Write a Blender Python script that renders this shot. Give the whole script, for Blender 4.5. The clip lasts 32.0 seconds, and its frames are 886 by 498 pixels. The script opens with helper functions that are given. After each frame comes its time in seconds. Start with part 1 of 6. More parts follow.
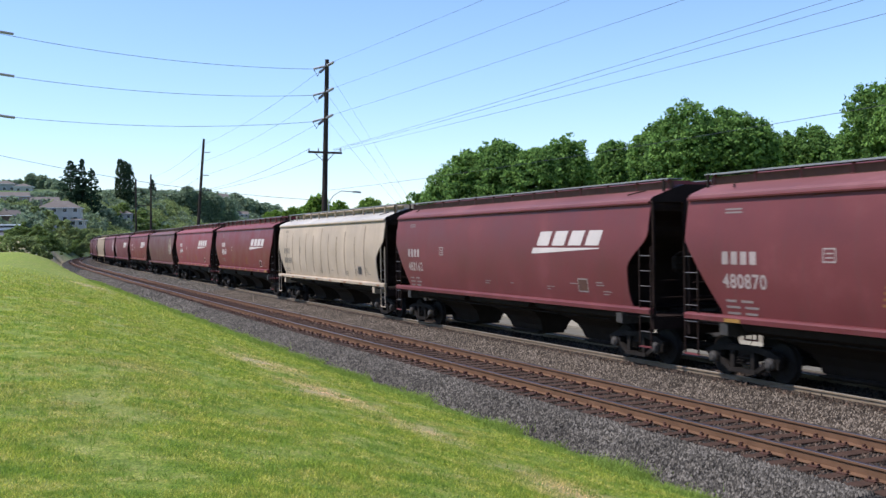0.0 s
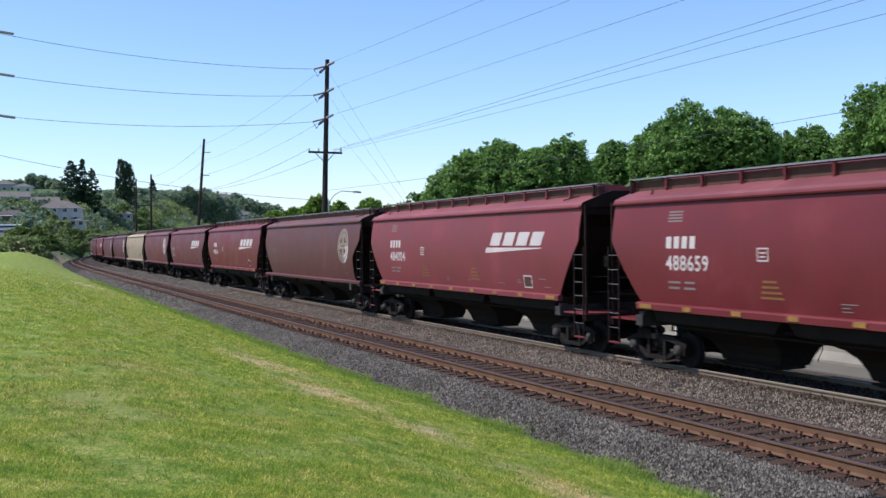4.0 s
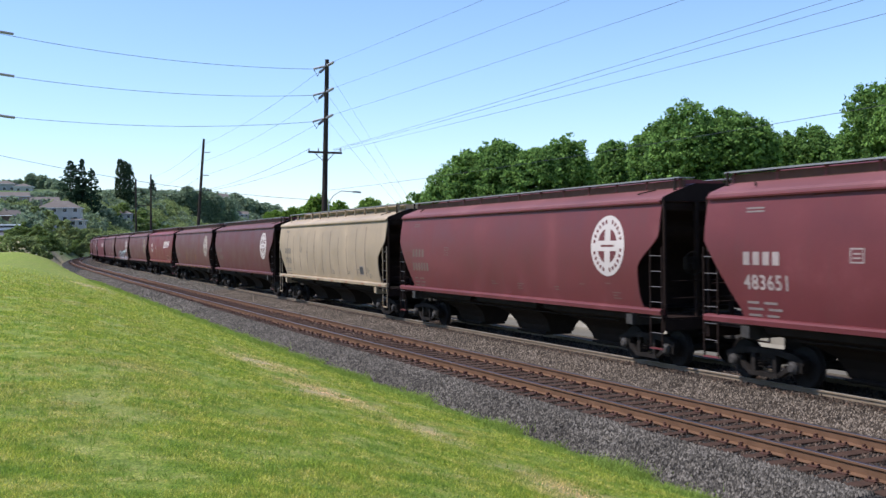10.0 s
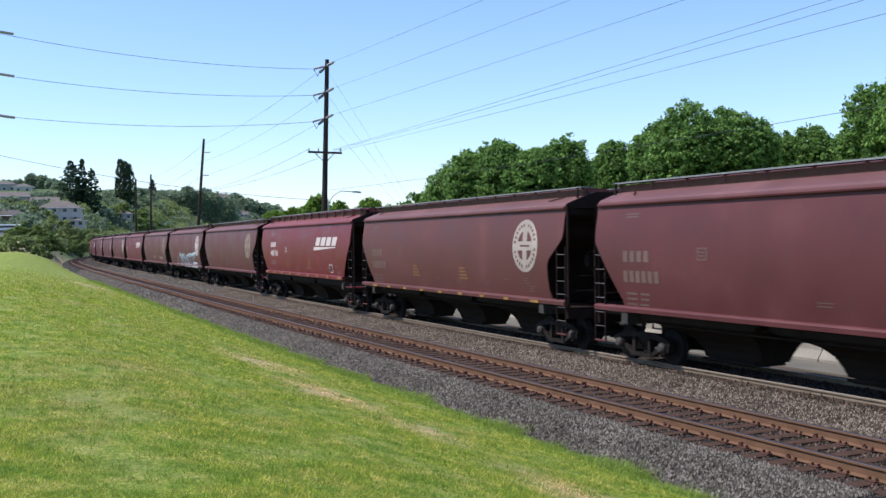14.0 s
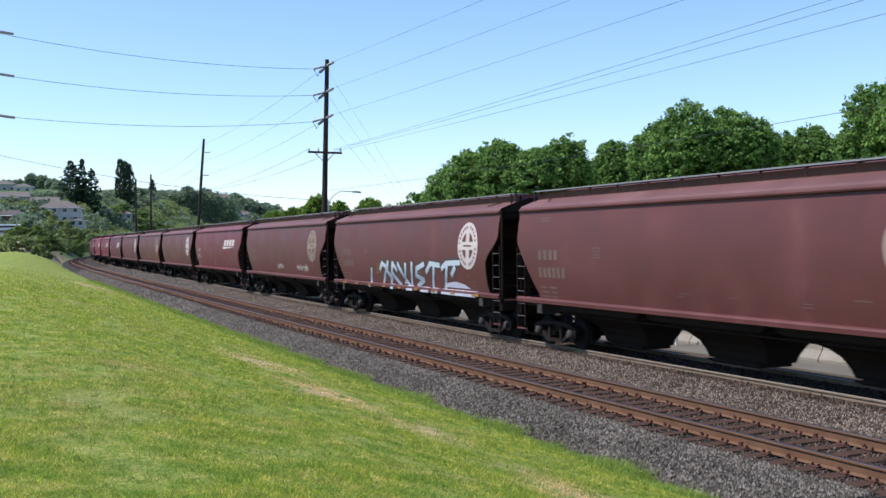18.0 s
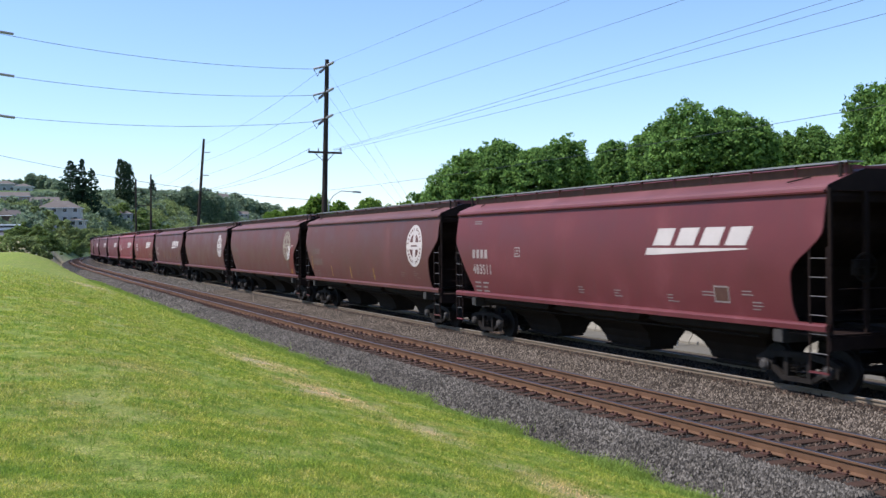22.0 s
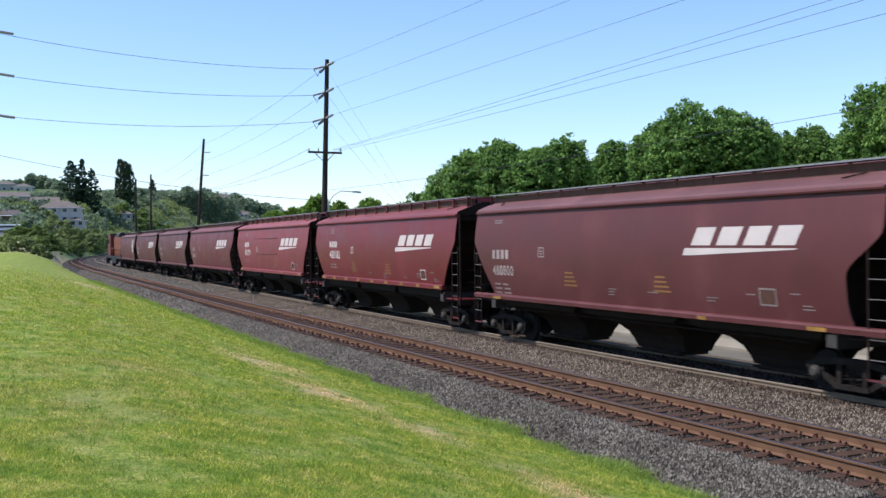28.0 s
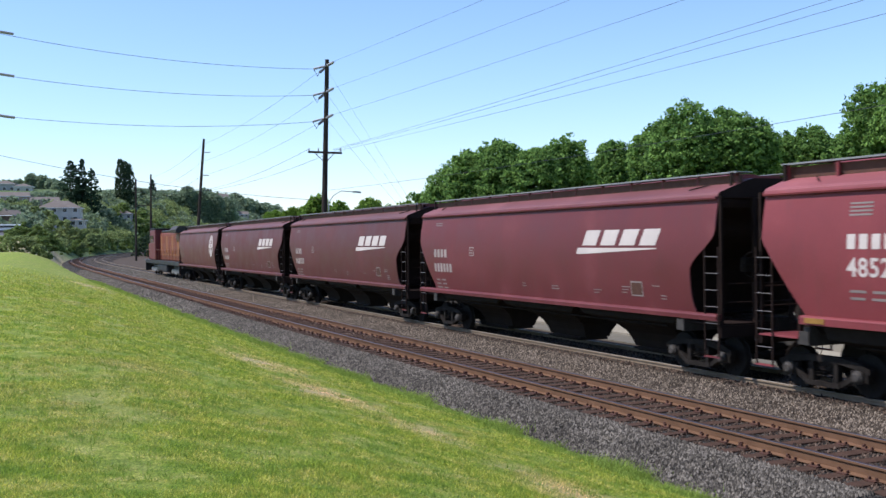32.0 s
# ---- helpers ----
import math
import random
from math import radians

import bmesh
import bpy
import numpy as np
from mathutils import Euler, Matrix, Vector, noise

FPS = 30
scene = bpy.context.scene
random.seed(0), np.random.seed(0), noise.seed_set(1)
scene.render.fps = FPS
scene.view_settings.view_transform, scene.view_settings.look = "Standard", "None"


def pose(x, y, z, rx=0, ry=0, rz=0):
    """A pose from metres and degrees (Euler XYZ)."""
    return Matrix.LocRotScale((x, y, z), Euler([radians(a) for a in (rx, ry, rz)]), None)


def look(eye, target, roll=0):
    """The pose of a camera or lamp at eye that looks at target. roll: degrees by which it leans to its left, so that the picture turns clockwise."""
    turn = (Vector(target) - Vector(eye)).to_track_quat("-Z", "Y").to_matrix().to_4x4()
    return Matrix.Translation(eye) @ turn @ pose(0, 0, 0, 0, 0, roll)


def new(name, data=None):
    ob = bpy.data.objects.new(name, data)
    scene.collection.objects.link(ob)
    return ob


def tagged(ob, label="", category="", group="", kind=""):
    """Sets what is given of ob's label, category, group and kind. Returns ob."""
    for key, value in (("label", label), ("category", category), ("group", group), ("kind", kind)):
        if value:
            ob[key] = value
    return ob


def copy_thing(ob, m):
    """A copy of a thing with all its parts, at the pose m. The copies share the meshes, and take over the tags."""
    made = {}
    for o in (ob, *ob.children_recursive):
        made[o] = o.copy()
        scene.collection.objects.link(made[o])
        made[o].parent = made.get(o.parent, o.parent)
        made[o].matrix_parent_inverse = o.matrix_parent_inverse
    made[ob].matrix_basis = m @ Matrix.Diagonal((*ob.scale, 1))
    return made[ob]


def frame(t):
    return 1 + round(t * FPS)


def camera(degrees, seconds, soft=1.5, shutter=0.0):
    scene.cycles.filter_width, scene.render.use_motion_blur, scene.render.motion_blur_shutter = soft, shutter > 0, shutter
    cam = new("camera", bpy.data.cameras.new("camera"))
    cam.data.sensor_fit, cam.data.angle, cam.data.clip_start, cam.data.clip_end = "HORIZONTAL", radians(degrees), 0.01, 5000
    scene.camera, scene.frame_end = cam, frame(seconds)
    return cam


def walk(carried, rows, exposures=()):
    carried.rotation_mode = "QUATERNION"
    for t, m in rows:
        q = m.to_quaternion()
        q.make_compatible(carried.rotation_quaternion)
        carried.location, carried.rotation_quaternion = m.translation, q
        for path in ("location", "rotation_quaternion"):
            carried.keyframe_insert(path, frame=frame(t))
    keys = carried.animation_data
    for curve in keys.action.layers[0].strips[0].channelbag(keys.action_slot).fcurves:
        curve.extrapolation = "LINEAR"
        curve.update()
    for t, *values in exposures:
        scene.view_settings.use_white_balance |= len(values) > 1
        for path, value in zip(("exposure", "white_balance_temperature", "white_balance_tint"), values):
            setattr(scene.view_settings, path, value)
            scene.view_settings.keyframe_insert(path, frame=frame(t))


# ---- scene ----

# ---------------- camera ----------------
EYE = (0.0, 0.0, 3.129)
FOV = 46.0


def aim(yaw=0.0):
    """A still camera on a tripod; yaw is the small nudge that it gets, in degrees to the left."""
    return Matrix.Translation(EYE) @ pose(0, 0, 0, 90 - 0.687, 0, yaw) @ pose(0, 0, 0, 0, 0, -0.646)


cam = camera(FOV, 32.0, 1.45, 0.2)
walk(cam, [(0, aim()), (3.5, aim()), (5.5, aim(0.08)), (8.0, aim(0.062)), (8.5, aim(0.01)), (10.0, aim()), (10.5, aim(-0.03)),
           (12.0, aim(-0.025)), (13.0, aim()), (16.5, aim()), (32.0, aim())], exposures=((0, 0.65, 5950, 15.8), (1, 0.65, 5950, 15.8), (2, 0.54, 5850, 15.8), (3, 0.49, 5810, 15.8), (4.5, 0.54, 5850, 15.8),
                                                                                                   (6, 0.61, 5870, 15.8), (8, 0.64, 5850, 15.8), (10, 0.65, 5950, 15.8), (32, 0.66, 5950, 15.8)))

# ---------------- light ----------------
SUN_TO = Vector((-0.576, -0.059, 0.815)).normalized()
SUN_EL = math.asin(SUN_TO.z)
SUN_AZ = math.atan2(SUN_TO.x, SUN_TO.y)
world = bpy.data.worlds.new("sky")
scene.world = world
world.use_nodes = True
wn = world.node_tree.nodes
wl = world.node_tree.links
sky = wn.new("ShaderNodeTexSky")
sky.sky_type = "NISHITA"
sky.sun_disc = False
sky.sun_elevation = SUN_EL
sky.sun_rotation = SUN_AZ
sky.altitude = 50
sky.air_density = 1.0
sky.dust_density = 0.25
sky.ozone_density = 4.3
wn["Background"].inputs["Strength"].default_value = 0.122
wl.new(sky.outputs[0], wn["Background"].inputs["Color"])
sun = new("sun", bpy.data.lights.new("sun", "SUN"))
sun.data.energy = 3.65
sun.data.angle = radians(0.53)
sun.data.color = (1.0, 0.95, 0.87)
sun.matrix_world = look(SUN_TO * 60, (0, 0, 0))


# ---------------- materials ----------------
def nodes_of(name):
    m = bpy.data.materials.new(name)
    m.use_nodes = True
    return m, m.node_tree.nodes, m.node_tree.links, m.node_tree.nodes["Principled BSDF"]


def ramp(nt, links, fac, stops):
    r = nt.new("ShaderNodeValToRGB")
    e = r.color_ramp.elements
    while len(e) < len(stops):
        e.new(0.5)
    for el, (p, c) in zip(e, stops):
        el.position = p
        el.color = (*c, 1) if len(c) == 3 else c
    links.new(fac, r.inputs[0])
    return r


def noise_node(nt, links, scale, detail=4.0, rough=0.55, coord="Object", squash=None):
    tc = nt.new("ShaderNodeTexCoord")
    n = nt.new("ShaderNodeTexNoise")
    n.inputs["Scale"].default_value = scale
    n.inputs["Detail"].default_value = detail
    n.inputs["Roughness"].default_value = rough
    src = tc.outputs[coord]
    if squash:
        mp = nt.new("ShaderNodeMapping")
        mp.inputs["Scale"].default_value = squash
        links.new(src, mp.inputs[0])
        src = mp.outputs[0]
    links.new(src, n.inputs["Vector"])
    return n


def mix(nt, links, fac, a, b, mode="MIX"):
    m = nt.new("ShaderNodeMix")
    m.data_type = "RGBA"
    m.blend_type = mode
    for sock, v in ((0, fac), (6, a), (7, b)):
        if hasattr(v, "links"):
            links.new(v, m.inputs[sock])
        elif sock == 0:
            m.inputs[0].default_value = v
        else:
            m.inputs[sock].default_value = (*v, 1)
    return m.outputs[2]


def bump_in(nt, links, bsdf, height, strength, dist):
    b = nt.new("ShaderNodeBump")
    b.inputs["Strength"].default_value = strength
    b.inputs["Distance"].default_value = dist
    links.new(height, b.inputs["Height"])
    links.new(b.outputs[0], bsdf.inputs["Normal"])


def plain(name, col, rough=0.6, metal=0.0, vary=0.25, scale=3.0, fine=40.0, bump=0.15, dist=0.005):
    """A surface with two scales of stain and a fine relief."""
    m, nt, lk, b = nodes_of(name)
    a = noise_node(nt, lk, scale, 5)
    f = noise_node(nt, lk, fine, 3)
    dark = tuple(c * (1 - vary) for c in col)
    light = tuple(min(1, c * (1 + vary)) for c in col)
    c1 = ramp(nt, lk, a.outputs[0], [(0.3, dark), (0.7, light)])
    c2 = mix(nt, lk, f.outputs[0], c1.outputs[0], tuple(c * (1 - vary * 0.6) for c in col))
    lk.new(c2, b.inputs["Base Color"])
    b.inputs["Roughness"].default_value = rough
    b.inputs["Metallic"].default_value = metal
    b.inputs["Specular IOR Level"].default_value = 0.1 if rough > 0.7 else 0.35
    bump_in(nt, lk, b, f.outputs[0], bump, dist)
    return m


def paint(name, col, dirt=(0.07, 0.045, 0.036), amount=0.35, gloss=0.42):
    """Weathered railcar paint: faded patches, run-down streaks, dust and faint panel waviness."""
    m, nt, lk, b = nodes_of(name)
    big = noise_node(nt, lk, 0.55, 5, 0.6)
    streak = noise_node(nt, lk, 2.6, 6, 0.65, squash=(1.7, 1.7, 0.12))
    fine = noise_node(nt, lk, 26, 4, 0.6)
    faded = tuple(min(1, c * 1.28 + 0.012) for c in col)
    deep = tuple(c * 0.8 for c in col)
    c1 = ramp(nt, lk, big.outputs[0], [(0.32, deep), (0.55, col), (0.75, faded)])
    s1 = ramp(nt, lk, streak.outputs[0], [(0.52, (0, 0, 0)), (0.78, (amount, amount, amount))])
    c2 = mix(nt, lk, s1.outputs[0], c1.outputs[0], dirt)
    f1 = ramp(nt, lk, fine.outputs[0], [(0.55, (0, 0, 0)), (0.8, (0.3, 0.3, 0.3))])
    c3 = mix(nt, lk, f1.outputs[0], c2, faded)
    lk.new(c3, b.inputs["Base Color"])
    r1 = ramp(nt, lk, big.outputs[0], [(0.3, (gloss,) * 3), (0.7, (gloss + 0.2,) * 3)])
    lk.new(r1.outputs[0], b.inputs["Roughness"])
    wave = noise_node(nt, lk, 1.1, 2, 0.4)
    b.inputs["Specular IOR Level"].default_value = 0.28
    bump_in(nt, lk, b, wave.outputs[0], 0.35, 0.012)
    return m


def leaf_mat(name, dark, light, rough=0.85, thin=0.42, patch=0.5):
    m, nt, lk, b = nodes_of(name)
    g = nt.new("ShaderNodeNewGeometry")
    c = ramp(nt, lk, g.outputs["Random Per Island"], [(0.0, dark), (0.6, light), (1.0, tuple(v * 1.35 for v in light))])
    n = noise_node(nt, lk, patch, 4)
    nr = ramp(nt, lk, n.outputs[0], [(0.42, (0, 0, 0)), (0.75, (0.6, 0.6, 0.6))])
    c2 = mix(nt, lk, nr.outputs[0], c.outputs[0], tuple(v * 0.8 for v in dark))
    lk.new(c2, b.inputs["Base Color"])
    b.inputs["Roughness"].default_value = rough
    b.inputs["Specular IOR Level"].default_value = 0.12
    tr = nt.new("ShaderNodeBsdfTranslucent")
    lk.new(c.outputs[0], tr.inputs["Color"])
    ms = nt.new("ShaderNodeMixShader")
    ms.inputs[0].default_value = thin
    lk.new(b.outputs[0], ms.inputs[1])
    lk.new(tr.outputs[0], ms.inputs[2])
    lk.new(ms.outputs[0], nt["Material Output"].inputs["Surface"])
    return m


def grass_mat(name, blade):
    """The lawn's colour by its place; the blades take it over and vary it one by one."""
    m, nt, lk, b = nodes_of(name)
    a = noise_node(nt, lk, 2.3, 9, 0.78, squash=(1.0, 0.9, 0.0))
    s = noise_node(nt, lk, 0.33, 8, 0.72, squash=(1.0, 0.7, 0.0))
    c1 = ramp(nt, lk, a.outputs[0], [(0.32, (0.115, 0.205, 0.026)), (0.44, (0.228, 0.312, 0.042)), (0.55, (0.345, 0.370, 0.072)), (0.68, (0.55, 0.50, 0.18))])
    dry = ramp(nt, lk, s.outputs[0], [(0.50, (0, 0, 0)), (0.64, (0.6, 0.6, 0.6))])
    c2 = mix(nt, lk, dry.outputs[0], c1.outputs[0], (0.41, 0.345, 0.135))
    dk = noise_node(nt, lk, 1.7, 5, 0.6, squash=(1.0, 0.8, 0.0))
    lush = ramp(nt, lk, dk.outputs[0], [(0.60, (0, 0, 0)), (0.72, (0.6, 0.6, 0.6))])
    c2 = mix(nt, lk, lush.outputs[0], c2, (0.095, 0.185, 0.024))
    # worn straw-coloured spots: place, half-lengths along and across the line
    tcs = nt.new("ShaderNodeTexCoord")
    wob = noise_node(nt, lk, 1.6, 4, 0.6)
    for cx, cy, ra, rb in ((-4.3, 24.1, 3.1, 0.95), (-2.1, 18.5, 2.5, 0.9), (-0.25, 15.1, 1.2, 0.55), (1.7, 10.6, 2.0, 0.75), (-24.0, 71.0, 6.0, 1.2)):
        mp = nt.new("ShaderNodeMapping")
        mp.vector_type = "TEXTURE"
        mp.inputs["Location"].default_value = (cx, cy, 0)
        mp.inputs["Rotation"].default_value = (0, 0, 0.4184)
        mp.inputs["Scale"].default_value = (rb, ra, 1000.0)
        lk.new(tcs.outputs["Object"], mp.inputs[0])
        ln = nt.new("ShaderNodeVectorMath")
        ln.operation = "LENGTH"
        lk.new(mp.outputs[0], ln.inputs[0])
        ad = nt.new("ShaderNodeMath")
        ad.operation = "MULTIPLY_ADD"
        ad.inputs[1].default_value = 1.6
        lk.new(wob.outputs[0], ad.inputs[0])
        lk.new(ln.outputs["Value"], ad.inputs[2])
        rr = ramp(nt, lk, ad.outputs[0], [(0.75 / 2, (1, 1, 1)), (1.0, (0, 0, 0))])
        half = nt.new("ShaderNodeMath")
        half.operation = "MULTIPLY"
        half.inputs[1].default_value = 0.52
        lk.new(ad.outputs[0], half.inputs[0])
        lk.new(half.outputs[0], rr.inputs[0])
        c2 = mix(nt, lk, rr.outputs[0], c2, (0.64, 0.48, 0.29))
    if not blade:
        tc = nt.new("ShaderNodeTexCoord")
        sp = nt.new("ShaderNodeSeparateXYZ")
        lk.new(tc.outputs["Object"], sp.inputs[0])
        mr = nt.new("ShaderNodeMapRange")
        mr.inputs["From Min"].default_value, mr.inputs["From Max"].default_value = 143.0, 152.0
        lk.new(sp.outputs["Y"], mr.inputs["Value"])
        rough_n = noise_node(nt, lk, 0.09, 6, 0.7)
        wild_n = noise_node(nt, lk, 0.05, 6, 0.7)
        wild = ramp(nt, lk, wild_n.outputs[0], [(0.35, (0.085, 0.13, 0.045)), (0.6, (0.16, 0.20, 0.08))])
        far = nt.new("ShaderNodeMapRange")
        far.inputs["From Min"].default_value, far.inputs["From Max"].default_value = 215.0, 260.0
        lk.new(sp.outputs["Y"], far.inputs["Value"])
        rough_c = ramp(nt, lk, rough_n.outputs[0], [(0.32, (0.19, 0.19, 0.08)), (0.48, (0.38, 0.31, 0.17)), (0.66, (0.52, 0.40, 0.26))])
        c2 = mix(nt, lk, mr.outputs[0], c2, mix(nt, lk, far.outputs[0], rough_c.outputs[0], wild.outputs[0]))
    if blade:
        g = nt.new("ShaderNodeNewGeometry")
        f1 = ramp(nt, lk, g.outputs["Random Per Island"], [(0.0, (0.55, 0.62, 0.42)), (0.35, (1.0, 1.05, 0.78)), (0.7, (1.5, 1.4, 1.1)), (0.88, (1.9, 1.65, 1.6)), (1.0, (2.5, 2.0, 2.3))])
    else:
        # fine mottling, kept low to imitate shade between the blades
        f = noise_node(nt, lk, 40, 8, 0.85, squash=(1.0, 0.35, 1.0))
        f1 = ramp(nt, lk, f.outputs[0], [(0.38, (0.30, 0.36, 0.31)), (0.5, (0.66, 0.70, 0.69)), (0.62, (1.2, 1.15, 1.2))])
        bump_in(nt, lk, b, f.outputs[0], 0.7, 0.03)
    c3 = mix(nt, lk, 1.0, c2, f1.outputs[0], "MULTIPLY")
    lk.new(c3, b.inputs["Base Color"])
    b.inputs["Roughness"].default_value = 0.7 if blade else 0.9
    b.inputs["Specular IOR Level"].default_value = 0.2 if blade else 0.1
    if blade:
        tr = nt.new("ShaderNodeBsdfTranslucent")
        lk.new(c3, tr.inputs["Color"])
        ms = nt.new("ShaderNodeMixShader")
        ms.inputs[0].default_value = 0.45
        lk.new(b.outputs[0], ms.inputs[1])
        lk.new(tr.outputs[0], ms.inputs[2])
        lk.new(ms.outputs[0], nt["Material Output"].inputs["Surface"])
    return m


def stones_mat(name, c_dark, c_mid, c_light, island=False, scale=22.0):
    """Crushed rock: by voronoi cell on the bed, by island on the loose stones."""
    m, nt, lk, b = nodes_of(name)
    if island:
        g = nt.new("ShaderNodeNewGeometry")
        src = g.outputs["Random Per Island"]
    else:
        tc = nt.new("ShaderNodeTexCoord")
        v = nt.new("ShaderNodeTexVoronoi")
        v.inputs["Scale"].default_value = scale
        lk.new(tc.outputs["Object"], v.inputs["Vector"])
        sp = nt.new("ShaderNodeSeparateColor")
        lk.new(v.outputs["Color"], sp.inputs[0])
        src = sp.outputs[0]
        bump_in(nt, lk, b, v.outputs["Distance"], 1.0, -0.05)
    c = ramp(nt, lk, src, [(0.0, c_dark), (0.5, c_mid), (1.0, c_light)])
    n = noise_node(nt, lk, 0.8, 4)
    nr = ramp(nt, lk, n.outputs[0], [(0.3, (0.75, 0.73, 0.7)), (0.7, (1.15, 1.12, 1.08))])
    c2 = mix(nt, lk, 1.0, c.outputs[0], nr.outputs[0], "MULTIPLY")
    lk.new(c2, b.inputs["Base Color"])
    b.inputs["Roughness"].default_value = 0.85
    b.inputs["Specular IOR Level"].default_value = 0.12
    return m


M_LAWN = grass_mat("lawn", False)
M_BLADE = grass_mat("grass_blade", True)
# grey bed set darker than its loose stones, as shade in their gaps
M_BED = stones_mat("shaded_grey_bed", (0.012, 0.0112, 0.010), (0.035, 0.0325, 0.029), (0.09, 0.083, 0.072))
M_STONE = stones_mat("grey_crushed_rock", (0.027, 0.0243, 0.0208), (0.079, 0.0715, 0.061), (0.196, 0.178, 0.153), True)
M_BED2 = stones_mat("brown_ballast_bed", (0.018, 0.0145, 0.011), (0.05, 0.040, 0.031), (0.12, 0.098, 0.078))
M_STONE2 = stones_mat("brown_crushed_rock", (0.028, 0.0222, 0.0168), (0.084, 0.067, 0.052), (0.25, 0.207, 0.163), True)
M_STONE3 = stones_mat("rust_stained_rock", (0.016, 0.011, 0.009), (0.05, 0.035, 0.026), (0.14, 0.10, 0.075), True)
M_GRAVEL = plain("pale_gravel", (0.15, 0.135, 0.105), 0.9, 0, 0.25, 0.6, 18, 0.6, 0.02)
M_CONCRETE = plain("weathered_concrete", (0.27, 0.245, 0.195), 0.85, 0, 0.25, 1.2, 14, 0.3, 0.01)
M_TIE = plain("creosoted_wood", (0.070, 0.041, 0.028), 0.85, 0, 0.35, 4, 45, 0.6, 0.01)
M_RUST = plain("rusty_steel", (0.165, 0.090, 0.051), 0.75, 0.15, 0.3, 3, 60, 0.3, 0.003)
M_DUSTRAIL = plain("dusty_rail_steel", (0.22, 0.165, 0.11), 0.85, 0.0, 0.3, 3, 60, 0.3, 0.003)
M_RUSTDARK = plain("dark_rust", (0.095, 0.043, 0.028), 0.7, 0.2, 0.3, 5, 60, 0.3, 0.003)
M_RAILTOP = plain("worn_rail_head", (0.16, 0.155, 0.17), 0.35, 0.85, 0.2, 2, 40, 0.1, 0.001)
M_SHINE = plain("polished_rail_head", (0.26, 0.225, 0.18), 0.55, 0.2, 0.15, 2, 40, 0.1, 0.001)
M_OLDINK = plain("worn_grey_ink", (0.17, 0.14, 0.105), 0.7, 0, 0.3, 1.5, 20, 0.1, 0.002)
M_DULLGOLD = plain("dull_gold_ink", (0.22, 0.10, 0.03), 0.6, 0, 0.3, 1.5, 20, 0.1, 0.002)
M_SEAM = plain("rust_seam", (0.19, 0.145, 0.10), 0.8, 0, 0.5, 1.0, 12, 0.1, 0.002)
M_SEAMDUST = plain("seam_dust", (0.30, 0.232, 0.163), 0.8, 0, 0.3, 1.5, 14, 0.1, 0.002)
M_FADED = plain("faded_orange_tape", (0.30, 0.145, 0.075), 0.6, 0, 0.35, 2.0, 12)
# near-black that holds the deep shade under the cars as well as grime
M_UNDER = plain("grimy_shaded_underframe", (0.022, 0.016, 0.0125), 0.75, 0.1, 0.35, 3, 30, 0.3, 0.006)
M_CAST = plain("dusty_cast_steel", (0.058, 0.050, 0.042), 0.65, 0.2, 0.5, 5, 40, 0.3, 0.004)
M_FRAME = plain("grimy_truck_casting", (0.024, 0.0195, 0.016), 0.8, 0.0, 0.7, 5, 30, 0.4, 0.006)
M_RUNG = plain("worn_steel_rung", (0.13, 0.115, 0.105), 0.6, 0.1, 0.3, 6, 40, 0.2, 0.003)
M_WHEEL = plain("wheel_steel", (0.022, 0.019, 0.017), 0.75, 0.1, 0.3, 6, 40, 0.2, 0.003)
M_GALV = plain("galvanised_grating", (0.30, 0.29, 0.28), 0.5, 0.6, 0.25, 6, 50, 0.3, 0.004)
M_POLE = plain("weathered_pole_wood", (0.045, 0.035, 0.029), 0.85, 0, 0.35, 3, 30, 0.5, 0.01)
M_WIRE = plain("dark_cable", (0.05, 0.055, 0.065), 0.5, 0.4, 0.1)
M_INSUL = plain("grey_porcelain", (0.28, 0.27, 0.27), 0.35, 0, 0.15)
M_WHITE = plain("white_stencil", (0.52, 0.45, 0.40), 0.55, 0, 0.18, 1.5, 30, 0.1, 0.002)
M_STENCIL = plain("weathered_white_stencil", (0.33, 0.265, 0.235), 0.6, 0, 0.35, 1.5, 14, 0.1, 0.002)
M_PALE = plain("faded_stencil", (0.140, 0.087, 0.068), 0.6, 0, 0.25, 1.5, 30, 0.1, 0.002)
M_HERALD = plain("dirty_white_stencil", (0.37, 0.31, 0.25), 0.6, 0, 0.35, 1.5, 20, 0.1, 0.002)
M_GOLD = plain("dusty_gold_stencil", (0.25, 0.195, 0.14), 0.6, 0, 0.35, 1.5, 20, 0.1, 0.002)
M_DIM = plain("dim_stencil", (0.22, 0.175, 0.155), 0.6, 0, 0.3, 1.5, 25, 0.1, 0.002)
M_BLACKST = plain("black_stencil", (0.05, 0.045, 0.04), 0.6, 0, 0.2)
M_YELLOW = plain("yellow_reflector", (0.30, 0.155, 0.032), 0.5, 0, 0.5, 2.0, 9)
# dark colour that imitates the shade on the car ends, with grime in it
M_ENDSHADE = plain("end_shade_and_grime", (0.026, 0.0155, 0.012), 0.85, 0, 0.4, 2, 20, 0.4, 0.01)
M_SPRAY = plain("white_spray", (0.42, 0.43, 0.47), 0.6, 0, 0.15, 3, 20)
M_DIRT = plain("brown_dirt", (0.085, 0.064, 0.047), 0.95, 0, 0.35, 0.8, 12, 0.6, 0.03)
M_ASPHALT = plain("worn_asphalt", (0.12, 0.12, 0.125), 0.9, 0, 0.2, 0.3, 6, 0.3, 0.02)
M_TRIM = plain("white_trim", (0.72, 0.72, 0.70), 0.6, 0, 0.1)
